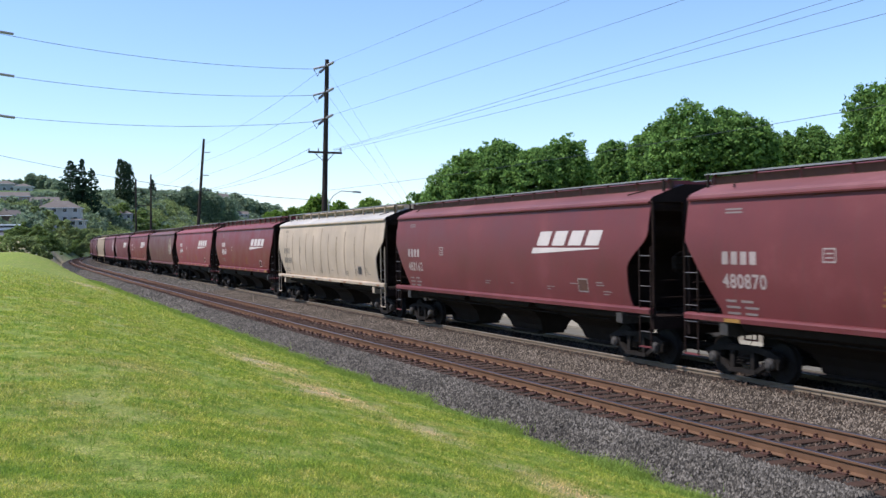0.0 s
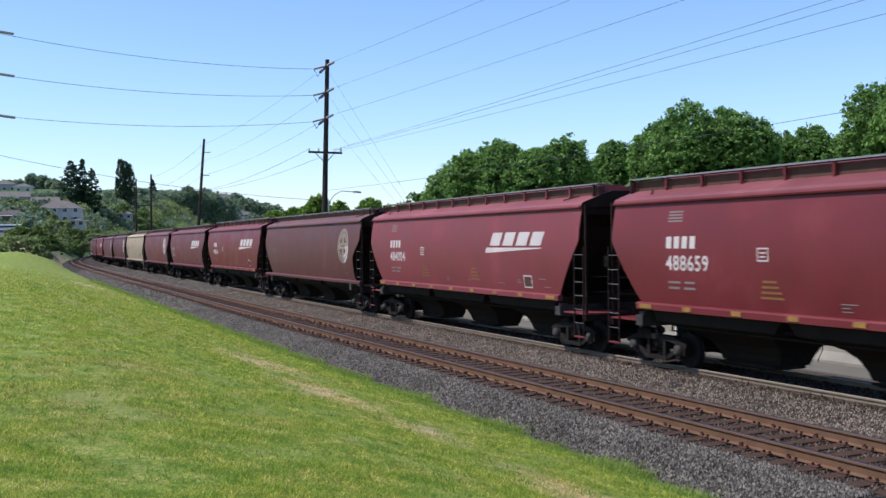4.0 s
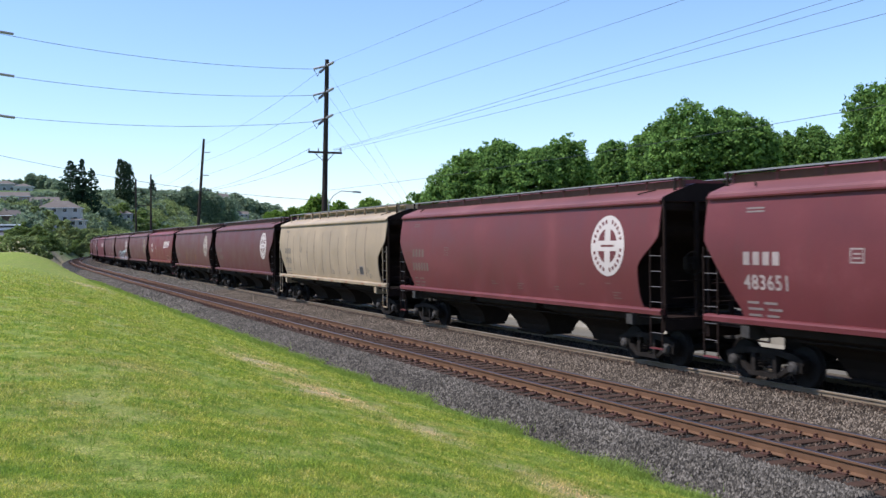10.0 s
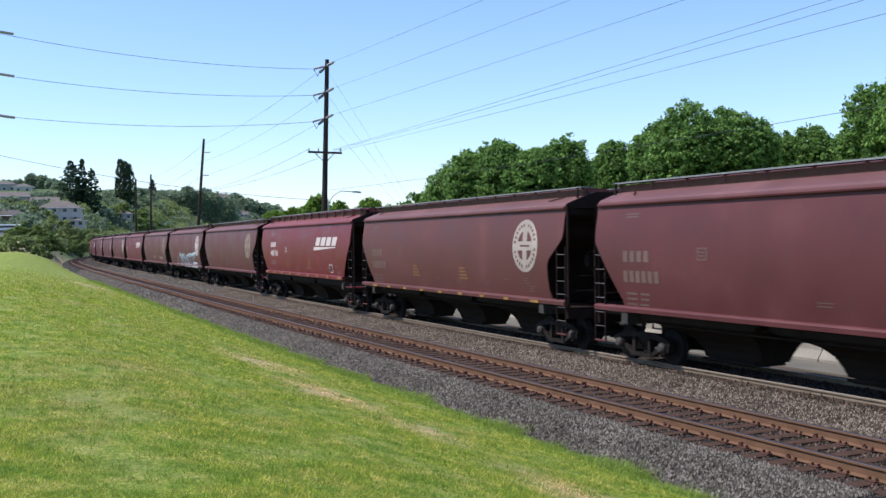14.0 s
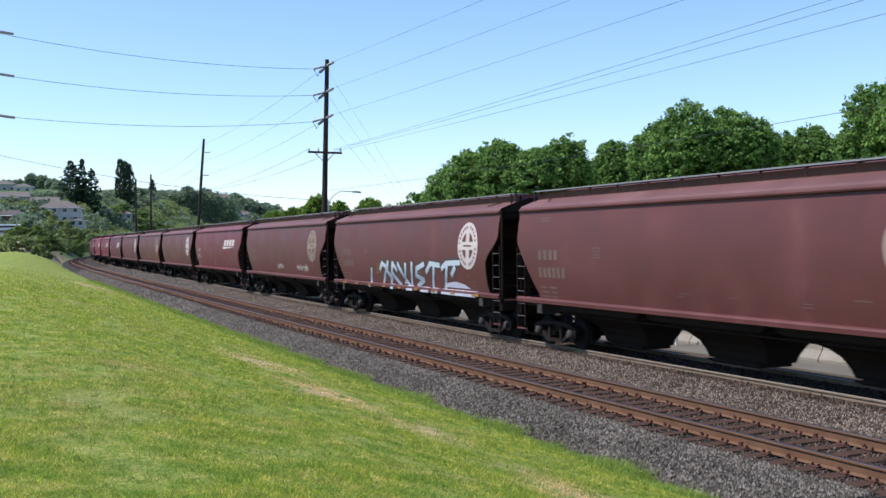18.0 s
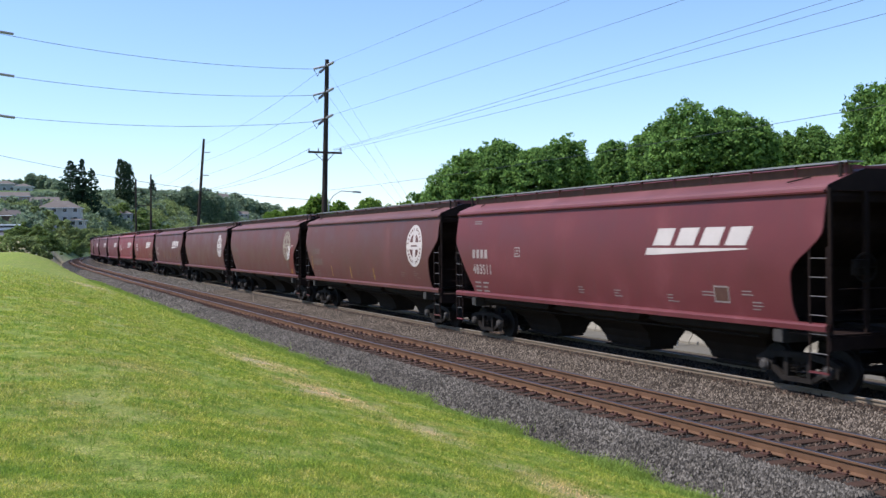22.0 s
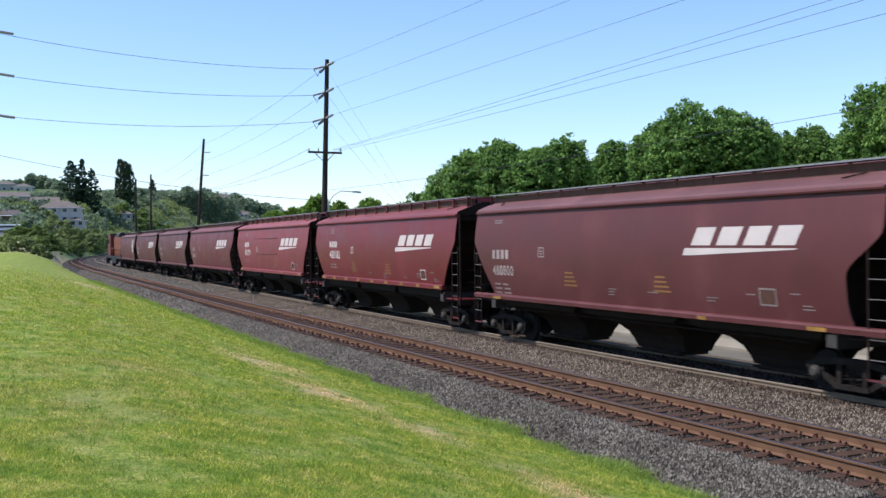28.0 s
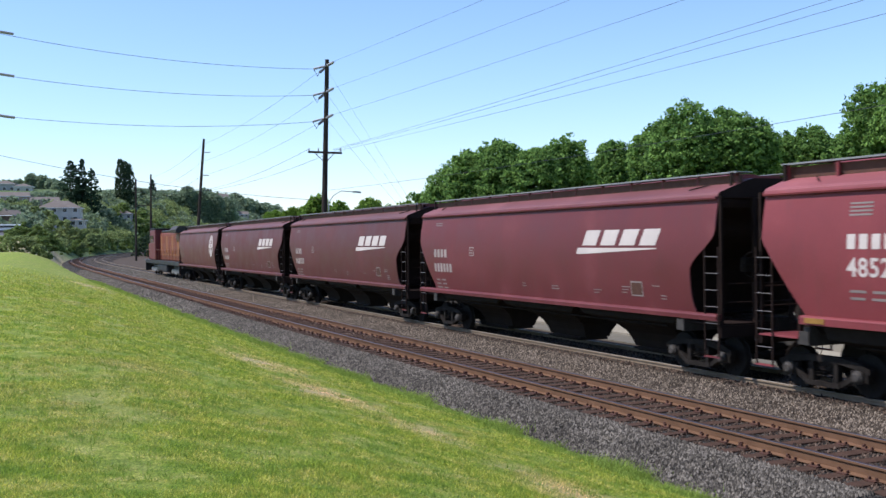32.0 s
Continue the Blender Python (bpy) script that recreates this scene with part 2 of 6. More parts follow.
M_BARK = plain("bark", (0.075, 0.058, 0.045), 0.9, 0, 0.35, 3, 25, 0.8, 0.02)

TONES = {"redbrown": (0.126, 0.0294, 0.0290), "red": (0.139, 0.0200, 0.0212), "bright": (0.184, 0.0365, 0.0390), "brown": (0.104, 0.0335, 0.0280), "dark": (0.096, 0.0268, 0.0252),
         "purple": (0.122, 0.0268, 0.0280), "cream": (0.395, 0.305, 0.215), "tan": (0.320, 0.24, 0.152)}
PAINTS = {
    "redbrown": paint("weathered_mineral_red", TONES["redbrown"]),
    "red": paint("fresh_mineral_red", TONES["red"], amount=0.22, gloss=0.36),
    "bright": paint("faded_bright_red", TONES["bright"], amount=0.28),
    "brown": paint("grimy_brown", TONES["brown"], amount=0.45),
    "dark": paint("dark_purple_brown", TONES["dark"], amount=0.35),
    "purple": paint("dull_maroon", TONES["purple"], amount=0.25),
    "cream": paint("dirty_cream", TONES["cream"], dirt=(0.24, 0.19, 0.13), amount=0.5, gloss=0.5),
    "tan": paint("dirty_tan", TONES["tan"], dirt=(0.2, 0.15, 0.1), amount=0.5, gloss=0.5),
}
# roof paint: each tone lightened to imitate stronger sun from above, plus dirt streaks
ROOFS = {k: paint("sunlit_roof_" + k, tuple(min(0.6, c * 1.1 + 0.029) for c in v), dirt=tuple(min(0.5, c * 0.7 + 0.03) for c in v), amount=0.4, gloss=0.5) for k, v in TONES.items()}
ROOFS["cream"] = paint("pale_sunlit_roof", (0.43, 0.39, 0.335), dirt=(0.30, 0.25, 0.19), amount=0.4, gloss=0.5)


# ---------------- building helpers ----------------
class Shape:
    """Gathers plain solids into one bmesh."""

    def __init__(self):
        self.bm = bmesh.new()

    def box(self, x0, x1, y0, y1, z0, z1, bev=0.0):
        v = [self.bm.verts.new(p) for p in ((x0, y0, z0), (x1, y0, z0), (x1, y1, z0), (x0, y1, z0), (x0, y0, z1), (x1, y0, z1), (x1, y1, z1), (x0, y1, z1))]
        fs = [self.bm.faces.new([v[i] for i in f]) for f in ((3, 2, 1, 0), (4, 5, 6, 7), (0, 1, 5, 4), (1, 2, 6, 5), (2, 3, 7, 6), (3, 0, 4, 7))]
        if bev:
            es = list({e for f in fs for e in f.edges})
            bmesh.ops.bevel(self.bm, geom=es, offset=bev, segments=2, affect="EDGES", profile=0.5)
        return self

    def prism(self, outline, axis, a, b):
        """outline: points of a plane; extruded along axis ('x', 'y' or 'z') from a to b."""
        def put(p, h):
            return {"x": (h, p[0], p[1]), "y": (p[0], h, p[1]), "z": (p[0], p[1], h)}[axis]
        lo = [self.bm.verts.new(put(p, a)) for p in outline]
        hi = [self.bm.verts.new(put(p, b)) for p in outline]
        n = len(outline)
        for i in range(n):
            self.bm.faces.new((lo[i], lo[(i + 1) % n], hi[(i + 1) % n], hi[i]))
        self.bm.faces.new(lo[::-1])
        self.bm.faces.new(hi)
        return self

    def frustum(self, lower, upper):
        """Joins two closed loops of 3D points."""
        lo = [self.bm.verts.new(p) for p in lower]
        hi = [self.bm.verts.new(p) for p in upper]
        n = len(lo)
        for i in range(n):
            self.bm.faces.new((lo[i], lo[(i + 1) % n], hi[(i + 1) % n], hi[i]))
        self.bm.faces.new(lo[::-1])
        self.bm.faces.new(hi)
        return self

    def tube(self, pts, r, n=6, r_end=None):
        pts = [Vector(p) for p in pts]
        rings = []
        for i, p in enumerate(pts):
            d = (pts[min(i + 1, len(pts) - 1)] - pts[max(i - 1, 0)]).normalized()
            up = Vector((0, 0, 1)) if abs(d.z) < 0.95 else Vector((1, 0, 0))
            a = d.cross(up).normalized()
            c = a.cross(d)
            rr = r if r_end is None else r + (r_end - r) * i / (len(pts) - 1)
            rings.append([self.bm.verts.new(p + (a * math.cos(k * math.tau / n) + c * math.sin(k * math.tau / n)) * rr) for k in range(n)])
        for q, w in zip(rings, rings[1:]):
            for k in range(n):
                self.bm.faces.new((q[k], q[(k + 1) % n], w[(k + 1) % n], w[k]))
        self.bm.faces.new(rings[0][::-1])
        self.bm.faces.new(rings[-1])
        return self

    def wheel(self, x, y, z, r, w, prof=None, n=24):
        """A turned disc round the y axis; prof: (share of width, share of radius)."""
        prof = prof or ((0, 0.98), (0.05, 1), (0.95, 1), (1, 0.98))
        rings = [[self.bm.verts.new((x + math.cos(k * math.tau / n) * r * q, y + w * p, z + math.sin(k * math.tau / n) * r * q)) for k in range(n)] for p, q in prof]
        for a, c in zip(rings, rings[1:]):
            for k in range(n):
                self.bm.faces.new((a[k], c[k], c[(k + 1) % n], a[(k + 1) % n]))
        self.bm.faces.new(rings[0])
        self.bm.faces.new(rings[-1][::-1])
        return self


def part(name, bm, material, parent=None, label="", smooth=False, at=None):
    """Links a bmesh (or Shape) as one mesh object under a thing or part."""
    bm = bm.bm if isinstance(bm, Shape) else bm
    me = bpy.data.meshes.new(name)
    bmesh.ops.recalc_face_normals(bm, faces=bm.faces)
    bm.to_mesh(me)
    bm.free()
    me.materials.append(material)
    if smooth:
        me.polygons.foreach_set("use_smooth", [True] * len(me.polygons))
    ob = new(name, me)
    if parent:
        ob.parent = parent
    if at is not None:
        ob.matrix_basis = at
    if label:
        ob["label"] = label
    return ob


def piece(name, mesh, parent, m, label=""):
    """An object on a mesh that others share."""
    ob = new(name, mesh)
    ob.parent = parent
    ob.matrix_basis = m
    if label:
        ob["label"] = label
    return ob


def mesh_of(name, verts, faces, material, smooth=False):
    me = bpy.data.meshes.new(name)
    me.from_pydata(verts, [], faces)
    me.materials.append(material)
    if smooth:
        me.polygons.foreach_set("use_smooth", [True] * len(me.polygons))
    me.update()
    return me


def raw_mesh(name, verts, corners, material):
    """Mesh from arrays: verts (n, 3) and faces (m, k)."""
    me = bpy.data.meshes.new(name)
    m, k = corners.shape
    me.vertices.add(len(verts))
    me.vertices.foreach_set("co", np.asarray(verts, np.float32).ravel())
    me.loops.add(m * k)
    me.loops.foreach_set("vertex_index", np.asarray(corners, np.int32).ravel())
    me.polygons.add(m)
    me.polygons.foreach_set("loop_start", np.arange(0, m * k, k, dtype=np.int32))
    me.materials.append(material)
    me.update(calc_edges=True)
    return me


# ---------------- the railway's line ----------------
# s: metres along the near track, away from the camera; d: metres to its right (the train's track lies at D_TRAIN).
D_TRAIN = 4.416
GRADE = -0.00398
S_MIN = -620
S_LINE = np.arange(S_MIN, 760, 1.0)
_k = np.interp(S_LINE, [-160, -60, 0, 50, 100, 150, 200, 420, 520], [0.0, 0.00062, 0.00062, 0.00006, 0.00014, 0.00046, 0.00134, 0.00134, 0.0])
_th = np.concatenate([[0.0], np.cumsum((_k[1:] + _k[:-1]) / 2)])
TH = _th - _th[-S_MIN] - 0.4184
_x = np.concatenate([[0.0], np.cumsum((np.sin(TH[1:]) + np.sin(TH[:-1])) / 2)])
_y = np.concatenate([[0.0], np.cumsum((np.cos(TH[1:]) + np.cos(TH[:-1])) / 2)])
LX = _x - _x[-S_MIN] + 3.739
LY = _y - _y[-S_MIN] + 20.0


def on_line(s, d=0.0, z=0.0):
    """A place by its distance along the line and to its right, z above the rail head there."""
    th = np.interp(s, S_LINE, TH)
    return Vector((float(np.interp(s, S_LINE, LX) + d * np.cos(th)), float(np.interp(s, S_LINE, LY) - d * np.sin(th)), float(z + GRADE * min(max(s, -120), 300))))


def heading(s):
    return float(np.interp(s, S_LINE, TH))


def to_line(x, y):
    """s and d of many places."""
    x, y = np.asarray(x, float), np.asarray(y, float)
    s, d = np.empty_like(x), np.empty_like(x)
    for i in range(0, len(x), 4000):
        a, c = x[i:i + 4000, None], y[i:i + 4000, None]
        k = np.argmin((LX[::2] - a) ** 2 + (LY[::2] - c) ** 2, axis=1) * 2
        s[i:i + 4000] = S_LINE[k]
        d[i:i + 4000] = (x[i:i + 4000] - LX[k]) * np.cos(TH[k]) - (y[i:i + 4000] - LY[k]) * np.sin(TH[k])
    return s, d


def smooth(a, b, v):
    t = np.clip((v - a) / (b - a), 0, 1)
    return t * t * (3 - 2 * t)


def ground_height(x, y):
    """Height of the ground sheet: lawn, its bank, the track bed's trench, the flat beyond and the hill."""
    x, y = np.asarray(x, float), np.asarray(y, float)
    s, d = to_line(x, y)
    rail = GRADE * np.clip(s, -120, 300)
    lawn = np.interp(-d, [2.3, 2.7, 3.3, 5.0, 8.0, 10.0, 12.5, 40], [-0.64, -0.50, -0.30, 0.14, 0.90, 1.32, 1.56, 1.62]) + 0.012 * np.sin(x * 0.55 + y * 0.3) + 0.005 * np.sin(x * 1.7 - y * 1.3)
    bank = smooth(103, 137, s) * np.interp(-d, [2.6, 3.5, 5, 8, 12, 40], [0, 0.3, 0.95, 1.2, 0.65, 0.55]) + 1.9 * smooth(150, 230, s) * smooth(10, 40, -d)
    bank = bank + smooth(148, 172, s) * smooth(248, 215, s) * np.interp(-d, [3, 4, 6, 9, 14], [0, 0.7, 1.5, 1.7, 0.6])
    z = np.where(d < -2.3, lawn + bank, -0.75) + rail
    far = np.hypot(x, y)
    ang = np.degrees(np.arctan2(x, np.maximum(y, 1e-3)))
    lean = np.interp(ang, [-40, -25, -21, -18, -12, -6, 4], [1.0, 1.0, 1.0, 1.0, 0.75, 0.4, 0.1])
    hill = np.interp(far, [190, 250, 290, 330, 380, 440, 490, 800], [0, 2, 3.5, 6, 11, 19, 23, 27]) * lean + 4 * smooth(480, 800, far) * smooth(6, -6, ang) + 6 * smooth(900, 1800, far)
    return z + np.where(y > 0, hill * np.where(d < 0, smooth(4, 20 + 0.25 * np.clip(far - 345, 0, 120), -d), smooth(380, 600, far) * smooth(14, 70, d)), 0)


# ---------------- ground ----------------
def build_ground():
    ang = np.concatenate([np.arange(-180, -36, 4.0), np.arange(-36, 36, 0.4), np.arange(36, 180, 4.0)])
    rad = np.concatenate([[0.0], 0.6 * 1.028 ** np.arange(0, 324)])
    a = np.radians(ang)
    X = np.outer(rad[1:], np.sin(a)).ravel()
    Y = np.outer(rad[1:], np.cos(a)).ravel()
    Z = ground_height(X, Y)
    verts = np.column_stack([X, Y, Z])
    n, m = len(ang), len(rad) - 1
    i, j = np.meshgrid(np.arange(m - 1), np.arange(n), indexing="ij")
    j2 = (j + 1) % n
    quads = np.stack([i * n + j, (i + 1) * n + j, (i + 1) * n + j2, i * n + j2], -1).reshape(-1, 4)[:, ::-1]
    me = raw_mesh("ground", verts, quads, M_LAWN)
    bm = bmesh.new()
    bm.from_mesh(me)
    bm.verts.ensure_lookup_table()
    bm.faces.new([bm.verts[k] for k in range(n)])
    bmesh.ops.recalc_face_normals(bm, faces=bm.faces)
    bm.to_mesh(me)
    bm.free()
    me.polygons.foreach_set("use_smooth", [True] * len(me.polygons))
    tagged(new("ground", me), "mown green lawn with dry straw-coloured patches", "lawn", kind="structure")


build_ground()


def swept(name, outline, d0, s_list, material, closed=True, smooth_it=False):
    """A strip along the line: outline is (d, z) points round the section."""
    verts, faces = [], []
    n = len(outline)
    for s in s_list:
        for d, z in outline:
            verts.append(on_line(s, d0 + d, z))
    for i in range(len(s_list) - 1):
        for k in range(n if closed else n - 1):
            k2 = (k + 1) % n
            faces.append((i * n + k, i * n + k2, (i + 1) * n + k2, (i + 1) * n + k))
    if closed:
        faces.append(tuple(range(n)))
        faces.append(tuple((len(s_list) - 1) * n + k for k in range(n))[::-1])
    me = mesh_of(name, verts, faces, material, smooth_it)
    bm = bmesh.new()
    bm.from_mesh(me)
    bmesh.ops.recalc_face_normals(bm, faces=bm.faces)
    bm.to_mesh(me)
    bm.free()
    return me


S_BED = list(np.arange(-90, 60, 1.0)) + list(np.arange(60, 430, 3.0))
bed = tagged(new("track_bed", swept("track_bed", [(-2.75, -0.85), (-2.45, -0.6), (-1.75, -0.215), (-1.36, -0.20), (-1.2, -0.215), (1.2, -0.215), (1.36, -0.20), (1.75, -0.22), (2.0, -0.24), (2.0, -0.95), (-2.75, -0.95)], 0, S_BED, M_BED)),
             "grey crushed rock bed beside the lawn, darkened for gap shade", "ballast", kind="structure")
bed2 = tagged(new("track_bed", swept("track_bed", [(-2.41, -0.245), (-1.75, -0.17), (-1.3, -0.12), (-0.85, -0.11), (0.85, -0.11), (1.3, -0.12), (1.75, -0.20), (2.6, -0.55), (3.2, -0.8), (3.2, -0.95), (-2.41, -0.95)], D_TRAIN, S_BED, M_BED2)),
              "bed of brownish crushed rock under the train", "ballast", kind="structure")
RAIL = [(-0.07, -0.185), (0.07, -0.185), (0.07, -0.172), (0.012, -0.155), (0.012, -0.045), (0.036, -0.035), (0.036, -0.006), (0.03, 0.0),
        (-0.03, 0.0), (-0.036, -0.006), (-0.036, -0.035), (-0.012, -0.045), (-0.012, -0.155), (-0.07, -0.172)]
for bed_ob, d0, top in ((bed, 0.0, M_RAILTOP), (bed2, D_TRAIN, M_SHINE)):
    for side in (-1, 1):
        r = new("rail", swept("rail", RAIL, d0 + side * 0.7535, S_BED, M_RUST if d0 == 0 else M_DUSTRAIL))
        r.parent = bed_ob
        r["label"] = "rusty steel rail on wooden ties" if d0 == 0 else "steel rail with a polished head"
        cap = new("rail_head", swept("rail_head", [(-0.03, 0.0005), (0.03, 0.0005), (0.034, -0.004), (0.034, -0.006), (-0.034, -0.006), (-0.034, -0.004)], d0 + side * 0.7535, S_BED, top))
        cap.parent = r


# ---------------- covered hopper cars ----------------
# A car's space: x forward, y to its left, z above the rail head, origin midway between its trucks.
def half_width(z):
    """The bulging side of the car body."""
    return 1.60 - 0.17 * ((z - 2.58) / 1.4) ** 2


def end_of(z, kind, front=True):
    """How far the body reaches forward (or back) at height z."""
    if kind == "A" and front:
        t = min(max((3.2 - z) / 0.9, 0), 1)
        low = min(max((1.85 - z) / 0.5, 0), 1)
        return 8.2 - 0.86 * t * t * (3 - 2 * t) + 0.12 * low * low
    t = min(max((2.98 - z) / 1.48, 0), 1)
    return (8.25 if kind == "A" else 8.1) - 1.14 * t


def hopper_body(kind):
    """A closed shell of slices: curved sides, tapered ends with sunk slope sheets."""
    bm = bmesh.new()
    z_low = 1.30 if kind == "A" else 1.42
    zs = [z_low + (3.93 - z_low) * k / 22 for k in range(23)]
    rings = []
    for z in zs:
        e, r, w = end_of(z, kind), end_of(z, kind, False), half_width(z)
        sunk = (0.75 + 0.35 * max(0, 3.2 - z)) * min(1, max(0.03, (3.72 - z) / 0.3))
        near = [(-r + (e + r) * k / 16, -w) for k in range(17)]
        front = [(e - 0.004, -w + 0.035), (e - sunk, -w + 0.045), (e - sunk - 0.1, 0.0), (e - sunk, w - 0.045), (e - 0.004, w - 0.035)]
        far = [(x, -y) for x, y in near[::-1]]
        back = [(-(r - (e - x)), -y) for x, y in front]
        rings.append([bm.verts.new((x, y, z)) for x, y in near + front + far + back])
    n = len(rings[0])
    for a, c in zip(rings, rings[1:]):
        for k in range(n):
            f = bm.faces.new((a[k], a[(k + 1) % n], c[(k + 1) % n], c[k]))
            f.smooth = k < 16 or 22 <= k < 38
            # sunk end sheets get the second, darker colour in place of shade
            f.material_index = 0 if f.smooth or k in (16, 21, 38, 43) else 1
            if k in (0, 16, 22, 38):
                for e in f.edges:
                    if a[k] in e.verts and c[k] in e.verts:
                        e.smooth = False
    bm.faces.new(rings[0][::-1])
    bm.faces.new(rings[-1])
    return bm


def hopper_roof(kind):
    """Arched roof sheets that meet under the hatch, rounded over at the eaves; upright ends coloured dark for shade and
    soot.
    """
    prof = [(-1.50, 3.90), (-1.485, 3.97), (-1.43, 4.02), (-1.22, 4.10), (-1.0, 4.18), (-0.76, 4.26), (-0.52, 4.33), (0.52, 4.33), (0.76, 4.26), (1.0, 4.18), (1.22, 4.10), (1.43, 4.02), (1.485, 3.97), (1.50, 3.90)]
    end = 8.22 if kind == "A" else 8.12
    bm = bmesh.new()
    n = 12
    rings = []
    for k in range(n + 1):
        x = -end + 2 * end * k / n
        rings.append([bm.verts.new((x, y, z)) for y, z in prof])
    for a, c in zip(rings, rings[1:]):
        for k in range(len(prof) - 1):
            bm.faces.new((a[k], a[k + 1], c[k + 1], c[k]))
        bm.faces.new((a[-1], a[0], c[0], c[-1]))
    for r in (rings[0][::-1], rings[-1]):
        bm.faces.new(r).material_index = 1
    return bm


WHEEL_PROF = ((0, 0.42), (0.02, 0.8), (0.0, 0.82), (0, 0.985), (0.06, 1.0), (0.72, 1.02), (0.8, 1.07), (0.97, 1.07), (1.0, 1.03), (1.0, 0.82), (0.9, 0.8), (0.75, 0.42), (0.75, 0.3))


def wheelset_mesh():
    s = Shape()
    for side in (-1, 1):
        prof = WHEEL_PROF if side < 0 else tuple((-p, q) for p, q in WHEEL_PROF)
        s.wheel(0, side * 0.815, 0, 0.42, 0.135, prof, 22)
        for k in range(5):
            a = k * math.tau / 5
            s.tube([(math.cos(a) * 0.26, side * 0.79, math.sin(a) * 0.26), (math.cos(a) * 0.26, side * 0.83, math.sin(a) * 0.26)], 0.03, 6)
    s.tube([(0, -1.02, 0), (0, 1.02, 0)], 0.085, 12)
    me = part("wheelset", s, M_WHEEL)
    mesh = me.data
    bpy.data.objects.remove(me)
    return mesh


def side_frame_mesh():
    """A cast truck side: pedestals over the bearings, arched top, window with springs."""
    s = Shape()
    s.prism([(-1.16, 0.48), (-1.16, 0.58), (-0.9, 0.68), (-0.45, 0.74), (0.45, 0.74), (0.9, 0.68), (1.16, 0.58), (1.16, 0.48), (0.9, 0.54), (0.4, 0.62), (-0.4, 0.62), (-0.9, 0.54)], "y", -0.085, 0.075)
    s.prism([(-0.44, 0.15), (0.44, 0.15), (0.44, 0.24), (-0.44, 0.24)], "y", -0.10, 0.09)
    for q in (-1, 1):
        s.prism([(q * 0.42, 0.15), (q * 1.0, 0.47), (q * 0.94, 0.57), (q * 0.40, 0.25)], "y", -0.07, 0.07)
        s.prism([(q * 0.25, 0.22), (q * 0.37, 0.22), (q * 0.37, 0.64), (q * 0.25, 0.64)], "y", -0.075, 0.075)
        for o in (0.72, 1.04):
            s.prism([(q * o, 0.32), (q * (o + 0.06), 0.32), (q * (o + 0.08), 0.54), (q * (o - 0.02), 0.54)], "y", -0.07, 0.07)
    ob = part("side_frame", s, M_FRAME)
    mesh = ob.data
    bpy.data.objects.remove(ob)
    return mesh


def spring_mesh():
    s = Shape()
    for k in range(3):
        x = -0.16 + 0.16 * k
        pts = [(x + 0.055 * math.cos(a), 0.055 * math.sin(a), 0.30 + 0.24 * a / (math.tau * 4)) for a in np.linspace(0, math.tau * 4, 21)]
        s.tube(pts, 0.016, 3)
    ob = part("spring", s, M_FRAME)
    mesh = ob.data
    bpy.data.objects.remove(ob)
    return mesh


def bearing_mesh():
    s = Shape()
    s.wheel(0, -0.09, 0, 0.13, 0.16, ((0, 0.55), (0.1, 0.75), (0.25, 0.8), (0.3, 1), (1, 1)), 14)
    ob = part("bearing_cap", s, M_CAST)
    mesh = ob.data
    bpy.data.objects.remove(ob)
    return mesh


ME_WHEELS, ME_FRAME, ME_SPRING, ME_BEARING = wheelset_mesh(), side_frame_mesh(), spring_mesh(), bearing_mesh()


def simple_mesh(name, shape, material):
    ob = part(name, shape, material)
    mesh = ob.data
    bpy.data.objects.remove(ob)
    return mesh


ME_STILE = simple_mesh("stile", Shape().box(-0.008, 0.008, -0.008, 0.008, 0, 1, 0.0), M_UNDER)
ME_RUNG = simple_mesh("rung", Shape().tube([(0, 0, 0), (1, 0, 0)], 0.011, 6), M_UNDER)
ME_BRACKET = simple_mesh("bracket", Shape().box(-0.03, 0.03, -0.03, 0.03, 0, 1, 0.0), M_UNDER)


def truck(car, x, label):
    """A freight truck; its wheelsets turn."""
    s = Shape()
    s.box(-0.20, 0.20, -1.05, 1.05, 0.42, 0.66, 0.03)
    s.box(-0.28, 0.28, -0.3, 0.3, 0.60, 0.92, 0.03)
    t = part("truck", s, M_UNDER, car, label, at=pose(x, 0, 0))
    for k in (-0.89, 0.89):
        piece("wheelset", ME_WHEELS, t, pose(k, 0, 0.42))
    for side in (-1, 1):
        turn = 0 if side < 0 else 180
        piece("side_frame", ME_FRAME, t, pose(0, side * 1.03, 0, 0, 0, turn), "dusty grey cast steel side frame")
        piece("spring", ME_SPRING, t, pose(0, side * 1.03, 0, 0, 0, turn))
        for k in (-0.89, 0.89):
            piece("bearing_cap", ME_BEARING, t, pose(k, side * 1.12, 0.42, 0, 0, turn))
    b = Shape()
    for k in (-0.42, 0.42):
        b.box(k - 0.04, k + 0.04, -0.9, 0.9, 0.30, 0.40)
    part("brake_beam", b, M_UNDER, t)
    return t


